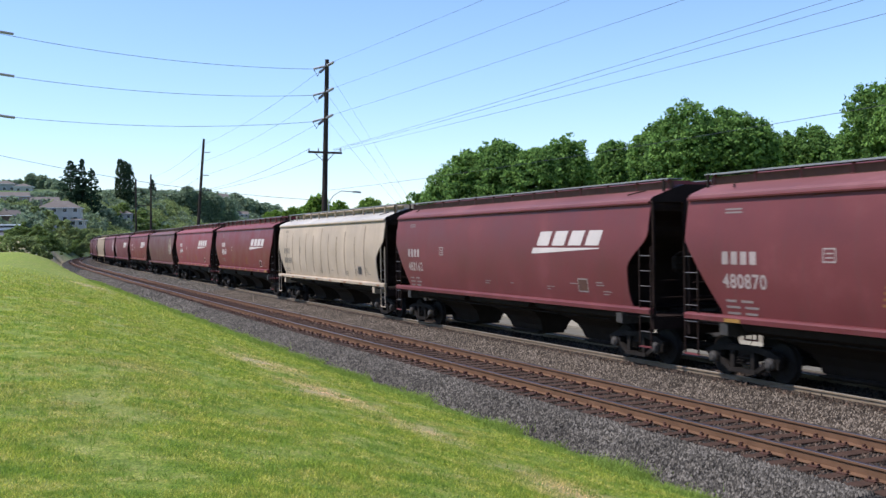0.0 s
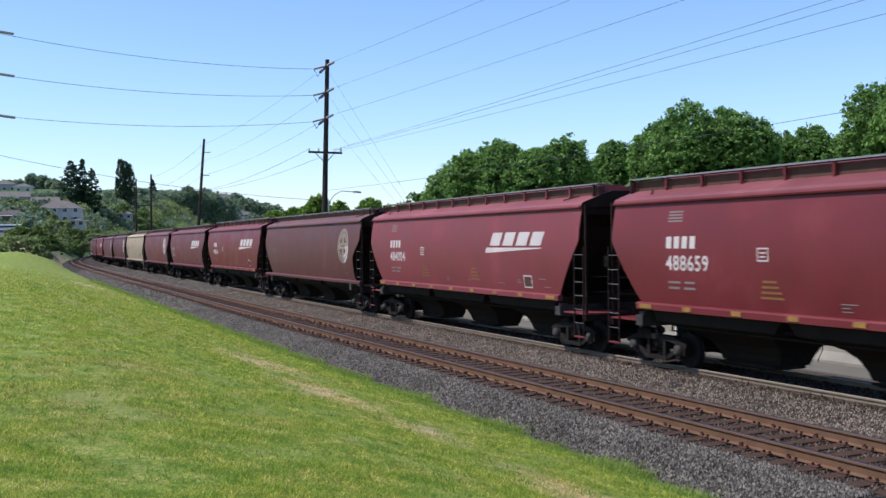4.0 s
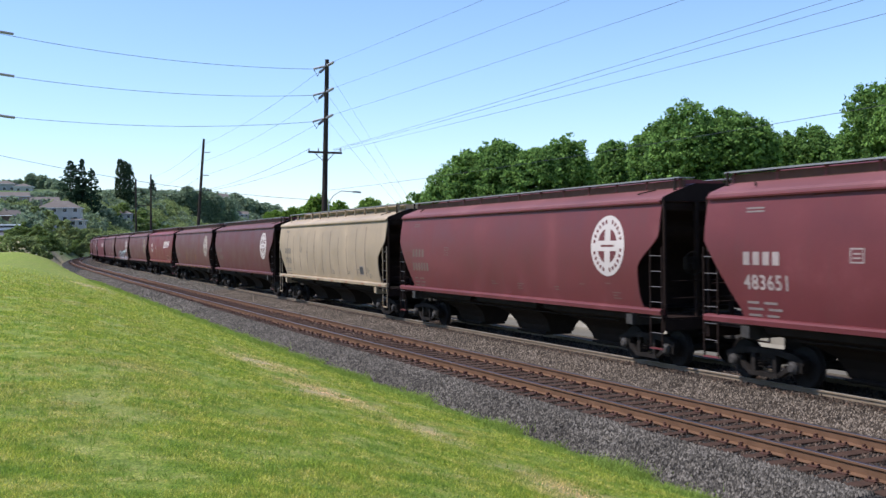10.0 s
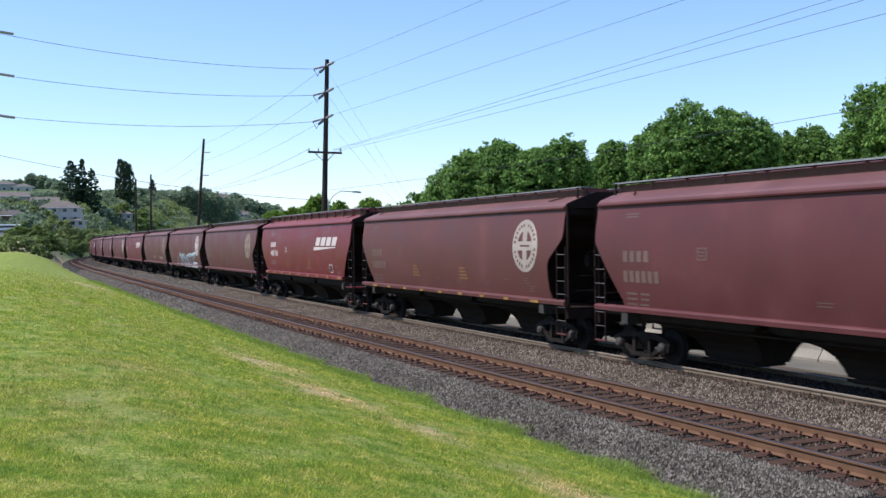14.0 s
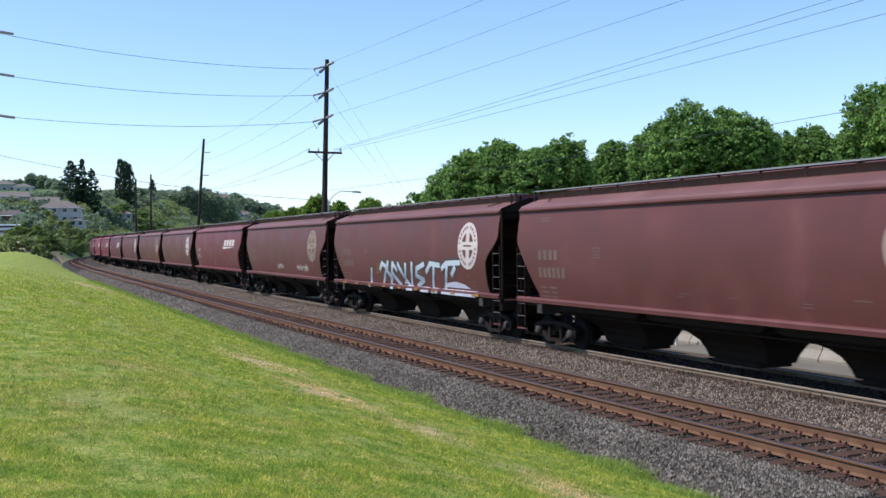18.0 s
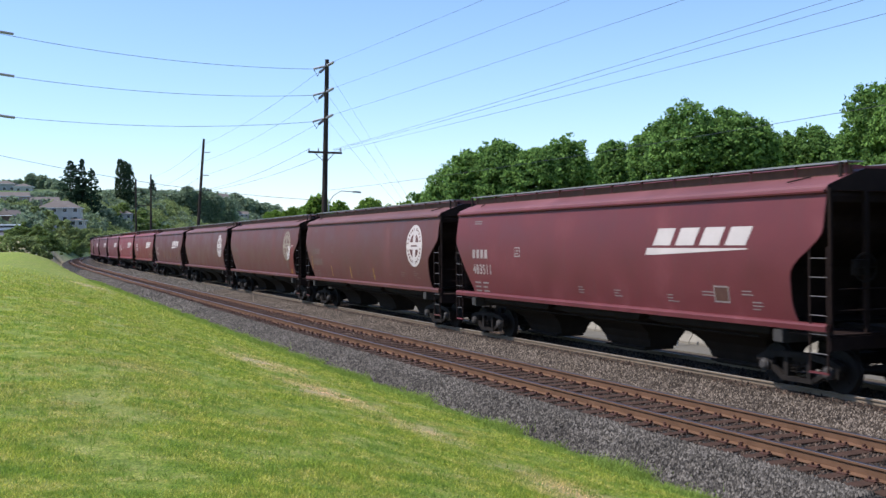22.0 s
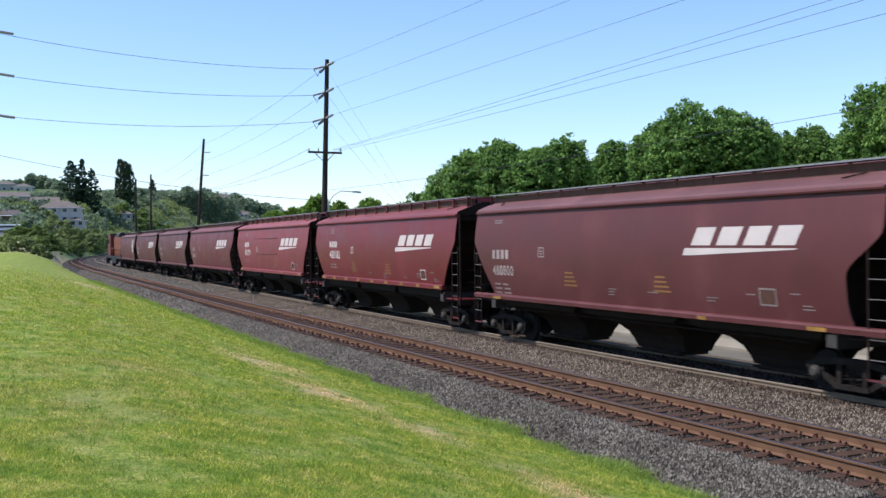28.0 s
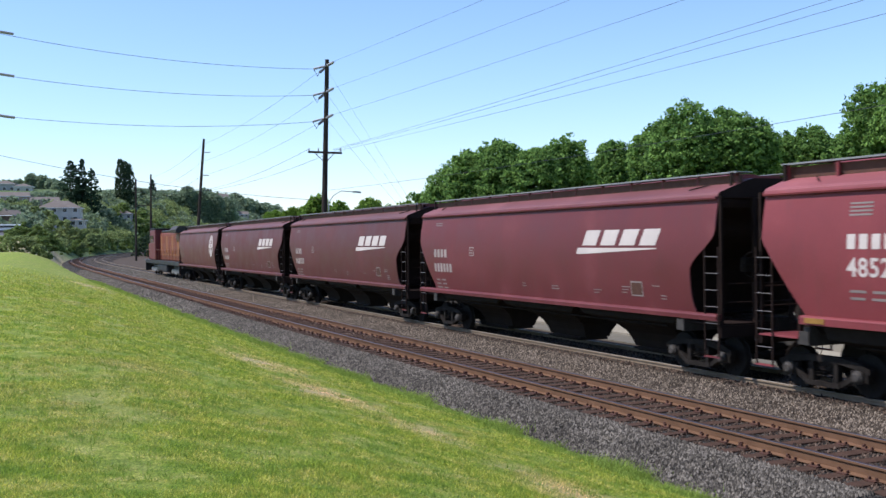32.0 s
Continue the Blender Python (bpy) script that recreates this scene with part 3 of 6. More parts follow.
def ladder(car, x0, x1, y, z0, z1, n, material, stiles):
    lo = Shape()
    lo.box(x0 - 0.03, x1 + 0.03, y - 0.015, y + 0.015, z0 - 0.02, z0 + 0.02)
    ld = part("ladder", lo, material, car)
    for x in (x0, x1):
        o = piece("stile", ME_STILE, ld, Matrix.Translation((x, y, z0)) @ Matrix.Diagonal((2, 2, z1 - z0, 1)))
        o.material_slots[0].link = "OBJECT"
        o.material_slots[0].material = stiles
    for k in range(1, n + 1):
        o = piece("rung", ME_RUNG, ld, Matrix.Translation((x0, y, z0 + (z1 - z0) * k / (n + 0.6))) @ Matrix.Diagonal((x1 - x0, 1, 1, 1)))
        o.material_slots[0].link = "OBJECT"
        o.material_slots[0].material = M_RUNG
    return ld


def hopper_car(kind, posts=False):
    """A three-bay covered hopper. kind A: rounded ends and a sill that runs through; kind B: straight slopes and low end platforms."""
    P = PAINTS["redbrown"]
    car = new("covered_hopper_car")
    body = part("body", hopper_body(kind), P, car)
    body.data.materials.append(M_ENDSHADE)
    roof = part("roof", hopper_roof(kind), ROOFS["redbrown"], car, "dusty roof sheets, painted lighter for the sun on top")
    roof.data.materials.append(M_ENDSHADE)
    end = 8.2 if kind == "A" else 8.1
    for side in (-1, 1):
        r = Shape().prism([(side * 1.47, 3.86), (side * 1.535, 3.865), (side * 1.545, 3.90), (side * 1.53, 3.935), (side * 1.47, 3.93)], "x", -end, end)
        part("eave_rail", r, P, car)
        if kind == "A":
            sl = Shape().prism([(side * 1.46, 1.26), (side * 1.605, 1.26), (side * 1.615, 1.355), (side * 1.585, 1.392), (side * 1.52, 1.405), (side * 1.46, 1.405)], "x", -8.28, 8.28)
        else:
            sl = Shape().prism([(side * 1.46, 1.37), (side * 1.61, 1.37), (side * 1.615, 1.50), (side * 1.59, 1.528), (side * 1.53, 1.54), (side * 1.46, 1.54)], "x", -7.05, 7.05)
        part("side_sill", sl, P, car)
    # hatch trough with four covers, running boards on brackets
    zb = 4.45 if kind == "A" and not posts else 4.50
    part("hatch_coaming", Shape().box(-end + 0.35, end - 0.35, -0.56, 0.56, 4.25, zb - 0.04), P, car)
    for k in range(4):
        x0 = -7.3 + 3.68 * k
        h = Shape().prism([(-0.42, zb - 0.06), (-0.42, zb), (-0.30, zb + 0.03), (0.30, zb + 0.03), (0.42, zb), (0.42, zb - 0.06)], "x", x0, x0 + 3.55)
        part("hatch_cover", h, P, car)
    for side in (-1, 1):
        g = Shape()
        for j in range(4):
            y = side * (0.62 + 0.11 * j)
            g.box(-end - 0.05, end + 0.05, y - 0.05, y + 0.05, zb, zb + 0.02)
        g.box(-end - 0.05, end + 0.05, side * 1.005 - 0.012, side * 1.005 + 0.012, zb - 0.012, zb + 0.025)
        board = part("running_board", g, M_GALV, car, "grey steel grating walkway")
        if not posts:
            # dark strip added to imitate the shade below the walkway
            part("board_stringer", Shape().prism([(side * 0.80, 4.24), (side * 0.88, 4.215), (side * 0.88, zb - 0.05), (side * 0.80, zb - 0.05)], "x", -end, end), M_RUSTDARK, car, "dark strip standing for shade under the walkway")
        nb = 13
        for j in range(nb):
            x = -end + 0.1 + (2 * end - 0.2) * j / (nb - 1)
            o = piece("bracket", ME_BRACKET, board, Matrix.Translation((x, side * (0.86 if kind == "A" and not posts else 0.96), 4.14)) @ Matrix.Diagonal((1, 1, zb - 4.14, 1)))
            o.material_slots[0].link = "OBJECT"
            o.material_slots[0].material = P
        for j in (-1, 1):
            br = Shape()
            br.prism([(j * (end - 0.05), zb), (j * (end - 0.12), zb), (j * (end - 0.12), 4.1), (j * (end - 0.05), 4.1)], "y", side * 1.02, side * 1.06)
            part("roof_brace", br, M_UNDER, car)
            part("grab_iron", Shape().tube([(j * (end - 0.9), side * 0.98, 4.22), (j * (end - 1.25), side * 1.28, 4.12)], 0.016, 5), M_UNDER, car)
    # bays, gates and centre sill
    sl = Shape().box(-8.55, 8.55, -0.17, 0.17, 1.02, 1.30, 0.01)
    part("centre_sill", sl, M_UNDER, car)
    zt = 1.34 if kind == "A" else 1.46
    for x in (-4.45, 0.0, 4.45):
        b = Shape()
        loops = []
        for z, h, out, w in ((0.27, 0.98, 0.90, 0.40), (0.46, 1.05, 0.96, 0.46), (0.66, 1.14, 1.04, 0.58), (0.84, 1.26, 1.30, 0.80), (0.98, 1.46, 1.70, 1.12), (1.09, 1.92, 2.06, 1.40), (zt, 2.22, 2.22, 1.46)):
            e0, e1 = (out if x < 0 else h), (out if x > 0 else h)
            loops.append([b.bm.verts.new((x + (-e0 if sx < 0 else e1), sy * w, z)) for sx, sy in ((-1, -1), (1, -1), (1, 1), (-1, 1))])
        for lo, hi in zip(loops, loops[1:]):
            for k in range(4):
                b.bm.faces.new((lo[k], lo[(k + 1) % 4], hi[(k + 1) % 4], hi[k]))
        b.bm.faces.new(loops[0][::-1])
        b.bm.faces.new(loops[-1])
        # bays take the underframe's shade colour instead of the car's paint
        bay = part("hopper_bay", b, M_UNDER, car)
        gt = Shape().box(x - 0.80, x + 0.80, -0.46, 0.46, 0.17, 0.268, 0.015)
        part("outlet_gate", gt, M_UNDER, bay, "grimy shade-dark steel sliding outlet gate")
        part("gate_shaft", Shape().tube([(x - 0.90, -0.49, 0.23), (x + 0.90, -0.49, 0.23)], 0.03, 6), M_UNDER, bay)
    for j in (-1, 1):
        b = Shape().frustum([(j * 6.68, -1.2, 1.16), (j * 7.0, -1.2, 1.2), (j * 7.0, 1.2, 1.2), (j * 6.68, 1.2, 1.16)],
                            [(j * 6.68, -1.46, zt), (j * 7.2, -1.46, zt), (j * 7.2, 1.46, zt), (j * 6.68, 1.46, zt)])
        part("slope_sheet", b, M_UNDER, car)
        # bolster webs, end posts, platform, coupler
        w = Shape().box(j * 6.97 - 0.08, j * 6.97 + 0.08, -1.5, 1.5, 0.95, 1.30)
        for side in (-1, 1):
            w.box(j * 6.97 - 0.13, j * 6.97 + 0.13, side * 1.55 - 0.03, side * 1.55 + 0.03, 0.98, 1.225)
        part("bolster", w, P if posts else M_CAST, car, "dusty bolster plate")
        for side in (-1, 1):
            part("end_post", Shape().box(j * 8.27 - 0.025, j * 8.27 + 0.025, side * 1.45 - 0.03, side * 1.45 + 0.03, 1.0, 3.95), M_ENDSHADE, car)
            part("end_post", Shape().box(j * 8.2 - 0.04, j * 8.2 + 0.04, side * 0.5 - 0.05, side * 0.5 + 0.05, 1.0, 3.9), M_ENDSHADE, car)
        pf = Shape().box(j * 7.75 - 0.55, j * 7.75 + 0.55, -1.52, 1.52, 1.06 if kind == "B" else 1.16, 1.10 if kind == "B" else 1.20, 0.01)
        part("end_platform", pf, P if kind == "B" else M_ENDSHADE, car)
        part("end_sill", Shape().box(j * 8.27 - 0.05, j * 8.27 + 0.05, -1.50, 1.50, 0.90, 1.055 if kind == "B" else 1.155), M_ENDSHADE, car)
        c = Shape().box(min(j * 8.4, j * 8.78), max(j * 8.4, j * 8.78), -0.08, 0.08, 0.74, 0.92, 0.02)
        c.box(min(j * 8.74, j * 8.985), max(j * 8.74, j * 8.985), -0.17, 0.13, 0.70, 0.96, 0.04)
        part("coupler", c, M_CAST, car)
        h = Shape().tube([(j * 8.4, 0.45 * j, 0.86), (j * 8.7, 0.4 * j, 0.62), (j * 8.9, 0.25 * j, 0.5), (j * 8.98, 0.1 * j, 0.52)], 0.03, 6)
        part("air_hose", h, M_UNDER, car)
        truck(car, j * 6.97, "four-wheel freight truck with dusty cast side frames")
        for side in (-1, 1):
            ladder(car, j * 8.3 if j < 0 else 7.84, 8.3 if j > 0 else -7.84, side * 1.56, 0.48, 2.85, 6, P, P if posts else M_ENDSHADE)
        for z in (1.65, 2.05):
            part("grab_iron", Shape().tube([(j * 8.33, -1.3, z), (j * 8.33, 1.3, z)], 0.016, 5), M_ENDSHADE, car)
    bw = Shape()
    for k in range(16):
        a, c = k * math.tau / 16, (k + 1) * math.tau / 16
        bw.tube([(8.42, -0.75 + 0.27 * math.cos(a), 2.45 + 0.27 * math.sin(a)), (8.42, -0.75 + 0.27 * math.cos(c), 2.45 + 0.27 * math.sin(c))], 0.018, 5)
    for k in range(4):
        a = k * math.tau / 4
        bw.tube([(8.42, -0.75, 2.45), (8.42, -0.75 + 0.27 * math.cos(a), 2.45 + 0.27 * math.sin(a))], 0.014, 5)
    bw.box(8.2, 8.4, -0.9, -0.6, 2.3, 2.6, 0.02)
    part("brake_wheel", bw, M_UNDER, car)
    tk = Shape().tube([(-8.0, -0.65, 1.5), (-8.0, 0.65, 1.5)], 0.2, 12)
    part("air_reservoir", tk, M_UNDER, car)
    pipe = Shape().tube([(-6.0, -1.2, 0.98), (6.0, -1.2, 0.98)], 0.025, 6)
    pipe.tube([(-5.0, -1.25, 1.12), (5.0, -1.25, 1.12)], 0.018, 6)
    part("brake_pipe", pipe, M_UNDER, car)
    return car


# ---------------- lettering and marks on the cars' side ----------------
def wrapped(bm, name, material, car, label="", proud=0.006):
    """Lays flat shapes drawn in (x, 0, z) on the curved side."""
    zs = [v.co.z for v in bm.verts]
    z = math.floor(min(zs) / 0.12) * 0.12
    while z < max(zs):
        bmesh.ops.bisect_plane(bm, geom=list(bm.verts) + list(bm.edges) + list(bm.faces), plane_co=(0, 0, z), plane_no=(0, 0, 1))
        z += 0.12
    for v in bm.verts:
        v.co.y = -half_width(v.co.z) - proud
    for f in bm.faces:
        f.normal_update()
        if f.normal.y > 0:
            f.normal_flip()
    me = bpy.data.meshes.new(name)
    bm.to_mesh(me)
    bm.free()
    me.materials.append(material)
    ob = new(name, me)
    ob.parent = car
    if label:
        ob["label"] = label
    return ob


def flat(polys):
    bm = bmesh.new()
    for p in polys:
        bm.faces.new([bm.verts.new((x, 0, z)) for x, z in p])
    return bm


def rect(x0, z0, x1, z1, slant=0.0):
    return [(x0, z0), (x1, z0), (x1 + slant, z1), (x0 + slant, z1)]


def digits(car, text, x, z, h, material, label=""):
    """Stencilled number in the built-in font."""
    cu = bpy.data.curves.new("car_number", "FONT")
    cu.body = text
    cu.size = h * 1.4
    cu.resolution_u = 3
    cu.space_character = 1.08
    cu.offset = 0.008
    tmp = bpy.data.objects.new("car_number", cu)
    scene.collection.objects.link(tmp)
    bpy.context.view_layer.update()
    me = bpy.data.meshes.new_from_object(tmp.evaluated_get(bpy.context.evaluated_depsgraph_get()))
    bpy.data.objects.remove(tmp)
    bm = bmesh.new()
    bm.from_mesh(me)
    bpy.data.meshes.remove(me)
    for v in bm.verts:
        v.co = Vector((x + v.co.x * 1.0, 0, z + v.co.y))
    return tagged(wrapped(bm, "car_number", material, car, label), kind="stuff")


def word_mark(car, material, x=2.55, z=2.66):
    """The owner's mark: four slanted blocks over a tapering wedge."""
    polys = []
    for k in range(4):
        a = x + 0.26 + 0.86 * k
        polys.append(rect(a + 0.02, z + 0.22, a + 0.68, z + 0.61, 0.20))
    polys.append([(x - 0.02, z), (x + 0.3, z), (x + 3.55, z + 0.135), (x + 3.58, z + 0.16), (x + 0.07, z + 0.16)])
    return tagged(wrapped(flat(polys), "owner_mark", material, car, "four white slanted blocks over a wedge"), kind="stuff")


def ring(cx, cz, r0, r1, n=40, a0=0.0, a1=math.tau):
    out = []
    for k in range(n):
        a, c = a0 + (a1 - a0) * k / n, a0 + (a1 - a0) * (k + 1) / n
        out.append([(cx + r0 * math.cos(a), cz + r0 * math.sin(a)), (cx + r1 * math.cos(a), cz + r1 * math.sin(a)),
                    (cx + r1 * math.cos(c), cz + r1 * math.sin(c)), (cx + r0 * math.cos(c), cz + r0 * math.sin(c))])
    return out


def round_mark(car, material, ink, x=6.05, z=2.87, patch=None):
    """A round herald: pale disc with a cross between four dark lobes, and a broken ring."""
    R = 0.76
    disc = wrapped(flat(ring(x, z, 0.02, R)), "round_mark", material, car, "round pale herald with a cross", 0.006)
    lobes = []
    for sx in (-1, 1):
        for sz in (-1, 1):
            p = [(0.13, 0.13)] + [(max(0.13, 0.44 * math.cos(a)), max(0.13, 0.44 * math.sin(a))) for a in np.linspace(0.3, 1.27, 7)]
            lobes.append([(x + sx * a, z + sz * b) for a, b in (p if sx * sz > 0 else p[::-1])])
    for k in range(26):
        if k % 13 in (0, 6):
            continue
        a = k * math.tau / 26
        lobes += ring(x, z, 0.56, 0.66, 1, a, a + 0.13)
    lobes.append(rect(x - 0.3, z - 0.025, x + 0.3, z + 0.025))
    wrapped(flat(lobes), "herald_ink", ink, car, "", 0.0085)
    if patch:
        wrapped(flat(ring(x, z, 0.3, R, 10, -math.pi / 2 + 0.25, -0.05)), "repainted_patch", patch, car, "fresh white quarter of the herald", 0.0078)
    return disc


def stencils(car, kind, ink, number, seed, yellow=False, faint=None, tape=True, plated=True):
    """Reporting mark as four blocks, the number, and the small print as plain bars."""
    rnd = random.Random(seed)
    x = -6.97 if kind == "A" else -5.85
    dz = 0.0 if kind == "B" else -0.33
    ink2 = faint or ink
    blocks = []
    for k in range(4):
        a = x + 0.285 * k
        blocks.append(rect(a, 2.81 + dz, a + 0.19, 3.08 + dz))
    tagged(wrapped(flat(blocks), "reporting_mark", ink2, car), kind="stuff")
    if number:
        digits(car, number, x, 2.32 + dz, 0.30 if kind == "A" else 0.34, ink2)
    else:
        wrapped(flat([rect(x + 0.25 * k, 2.32 + dz, x + 0.25 * k + 0.17, 2.6 + dz) for k in range(6)]), "car_number", ink2, car)["kind"] = "stuff"
    small = []
    for r in range(2 if kind == "B" else 3):
        a = x + 0.05
        for k in range(2):
            w = rnd.uniform(0.3, 0.45)
            small.append(rect(a, 2.02 + dz - 0.13 * r, a + w, 2.07 + dz - 0.13 * r))
            a += w + 0.15
    small += [rect(x + 0.02, 3.62 - 0.07 * r, x + 0.55, 3.655 - 0.07 * r) for r in range(4 if kind == "B" else 2)]
    for bx, bz in ((4.6, 1.86), (5.9, 1.92), (3.3, 1.74), (1.1, 1.76), (-0.6, 1.78), (6.2, 1.7)):
        for r in range(rnd.choice((1, 2, 3))):
            small.append(rect(bx, bz - 0.07 * r, bx + rnd.uniform(0.2, 0.45), bz + 0.024 - 0.07 * r))
    tagged(wrapped(flat(small), "small_print", M_DIM if ink2 in (M_STENCIL, M_WHITE) else ink2, car), kind="stuff")
    px, pz = (-4.1 if kind == "A" else -2.8), 2.55
    wrapped(flat([rect(px, pz, px + 0.33, pz + 0.03), rect(px, pz + 0.25, px + 0.33, pz + 0.28), rect(px, pz + 0.03, px + 0.03, pz + 0.25), rect(px + 0.3, pz + 0.03, px + 0.33, pz + 0.25),
                  rect(px + 0.08, pz + 0.08, px + 0.25, pz + 0.11), rect(px + 0.08, pz + 0.16, px + 0.25, pz + 0.19)]), "stencil_frame", ink2, car)
    if yellow:
        z0 = 1.40 if kind == "B" else 1.265
        for k in range(9) if tape else (0, 6, 8):
            bx = -6.9 + 1.66 * k
            w = 0.5 if k in (0, 8) else 0.3
            part("reflector", Shape().box(bx, bx + w, -1.628, -1.56, z0, z0 + (0.10 if kind == "B" else 0.075)), M_YELLOW, car, "yellow reflective tape")
        for bx in (-2.75, 1.35):
            wrapped(flat([rect(bx + 0.1 - 0.03 * r, 2.12 - 0.11 * r, bx + 0.5 + 0.06 * r, 2.17 - 0.11 * r) for r in range(4)]), "warning_print", M_DULLGOLD, car, "yellow warning lettering")
    qx, qz = 5.0, 1.66
    if not plated:
        return
    plate = flat([rect(qx, qz, qx + 0.5, qz + 0.36)])
    wrapped(plate, "placard", M_DIM if kind == "A" else ink2, car, "small square tag panel", 0.006)
    wrapped(flat([rect(qx + 0.035, qz + 0.035, qx + 0.465, qz + 0.325)]), "placard_face", M_BLACKST if ink == M_OLDINK else M_RUSTDARK, car, "", 0.009)


def graffiti(car):
    """Sprayed strokes, pale blue to white with dark edges, and a white blob on the sill."""
    strokes = [[(-3.55, 1.3), (-3.3, 1.95)], [(-2.3, 1.95), (-2.0, 2.2), (-1.6, 2.05)], [(-2.1, 1.35), (-1.35, 2.25), (-1.5, 1.9), (-1.0, 1.6)], [(-1.2, 1.4), (-0.85, 2.22), (-0.45, 1.95)],
               [(-0.9, 1.8), (-0.1, 1.35)], [(-0.3, 2.2), (0.1, 1.85), (0.75, 1.4)], [(0.35, 1.5), (0.5, 2.2)], [(0.95, 1.35), (1.15, 2.24)],
               [(2.3, 2.22), (1.6, 2.05), (1.5, 1.8), (2.2, 1.65), (1.5, 1.4)], [(2.5, 1.95), (2.9, 2.25), (3.7, 2.2)], [(3.2, 2.1), (2.95, 1.38)],
               [(3.9, 2.1), (4.3, 2.28), (5.4, 2.32)], [(4.35, 2.2), (4.05, 1.38)], [(4.7, 1.9), (5.0, 2.15)]]

    def ribbon(st, w):
        out = []
        for (x0, z0), (x1, z1) in zip(st, st[1:]):
            l = math.hypot(x1 - x0, z1 - z0)
            nx, nz = -(z1 - z0) / l * w, (x1 - x0) / l * w
            ex, ez = (x1 - x0) / l * w * 0.6, (z1 - z0) / l * w * 0.6
            out.append([(x0 - nx - ex, z0 - nz - ez), (x1 - nx + ex, z1 - nz + ez), (x1 + nx + ex, z1 + nz + ez), (x0 + nx - ex, z0 + nz - ez)])
        return out

    wrapped(flat([q for st in strokes for q in ribbon(st, 0.155)]), "spray_outline", M_BLACKST, car, "black spray outline", 0.0075)["kind"] = "stuff"
    m = bpy.data.materials.get("spray_paint")
    wrapped(flat([q for st in strokes for q in ribbon(st, 0.088)]), "spray_letters", m, car, "pale blue and white sprayed strokes", 0.010)["kind"] = "stuff"
    blob = [[(3.9, 1.47), (4.3, 1.62), (5.0, 1.68), (5.7, 1.6), (6.1, 1.47)]]
    wrapped(flat(blob), "spray_blob", M_SPRAY, car, "white sprayed blob", 0.011)
    sl = Shape()
    for x0, x1 in ((-3.6, -3.3), (-1.1, -0.8), (0.6, 1.2), (2.0, 2.7), (3.0, 3.5), (3.9, 6.6)):
        sl.prism([(-1.46, 1.225), (-1.611, 1.225), (-1.611, 1.343), (-1.565, 1.397), (-1.52, 1.406), (-1.46, 1.406)], 'x', x0, x1)
    part("spray_on_sill", sl, M_SPRAY, car, "white spray on the side sill")["kind"] = "stuff"


def spray_material():
    m, nt, lk, b = nodes_of("spray_paint")
    tc = nt.new("ShaderNodeTexCoord")
    sp = nt.new("ShaderNodeSeparateXYZ")
    lk.new(tc.outputs["Object"], sp.inputs[0])
    mr = nt.new("ShaderNodeMapRange")
    mr.inputs["From Min"].default_value, mr.inputs["From Max"].default_value = 1.4, 2.3
    lk.new(sp.outputs["Z"], mr.inputs["Value"])
    n = noise_node(nt, lk, 4, 3)
    ad = nt.new("ShaderNodeMath")
    ad.operation = "MULTIPLY_ADD"
    ad.inputs[1].default_value = 0.35
    lk.new(n.outputs[0], ad.inputs[0])
    lk.new(mr.outputs[0], ad.inputs[2])
    c = ramp(nt, lk, ad.outputs[0], [(0.1, (0.40, 0.42, 0.46)), (0.55, (0.20, 0.235, 0.27)), (0.8, (0.27, 0.345, 0.37)), (1.0, (0.40, 0.46, 0.47))])
    lk.new(c.outputs[0], b.inputs["Base Color"])
    b.inputs["Roughness"].default_value = 0.6


spray_material()

# kind, paint, number, mark, ink of the herald
CARS = [
    ("A", "redbrown", "480870", "none", "y few"), ("A", "redbrown", "482162", "word", ""), ("C", "cream", "", "none", ""), ("B", "red", "488659", "word", "y"),
    ("B", "bright", "484004", "word", "y"), ("A", "brown", "474558", "round", "half"), ("B", "red", "488064", "word", "y"), ("A", "purple", "483651", "word", ""),
    ("A", "redbrown", "", "round", "white"), ("C", "tan", "70626", "none", ""), ("A", "dark", "", "round", "white"), ("A", "brown", "", "round", "pale y"),
    ("B", "red", "488100", "word", "y"), ("A", "brown", "", "round", "gold"), ("A", "brown", "", "round", "white spray y"), ("A", "brown", "", "round", "pale tags"),
    ("A", "purple", "483511", "word", ""), ("A", "brown", "", "round", "white marks"), ("A", "brown", "473506", "round", "half fresh"), ("A", "brown", "473544", "round", "white"),
    ("A", "dark", "480800", "word", "y few"), ("B", "red", "488182", "word", "y"), ("B", "bright", "485280", "word", "y ribs"), ("A", "purple", "", "word", ""),
    ("A", "dark", "", "word", ""), ("A", "dark", "", "word", ""), ("A", "brown", "", "round", "white"),
]
LENGTHS = [17.923, 17.923, 17.897, 17.869, 17.809, 17.956, 17.862, 18.203, 18.112, 18.154, 18.058, 18.191, 17.907, 17.776, 17.785, 18.096, 18.147, 17.99, 18.097, 18.134, 18.167, 17.747, 17.639, 17.995, 18.166, 18.087, 18.01]
LOOKS = {"redbrown": "weathered red-brown", "red": "dark red", "bright": "faded bright red", "brown": "grimy brown", "dark": "dark purple-brown", "purple": "dull maroon", "cream": "dirty cream", "tan": "dusty tan"}


def dress(car, tone):
    """Gives a copied car its own paint."""
    for o in car.children_recursive:
        if o.type == "MESH" and o.material_slots and o.material_slots[0].material == PAINTS["redbrown"]:
            o.material_slots[0].link = "OBJECT"
            o.material_slots[0].material = PAINTS[tone]
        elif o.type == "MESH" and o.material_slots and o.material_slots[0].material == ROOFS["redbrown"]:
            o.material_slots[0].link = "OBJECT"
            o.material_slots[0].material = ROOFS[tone]


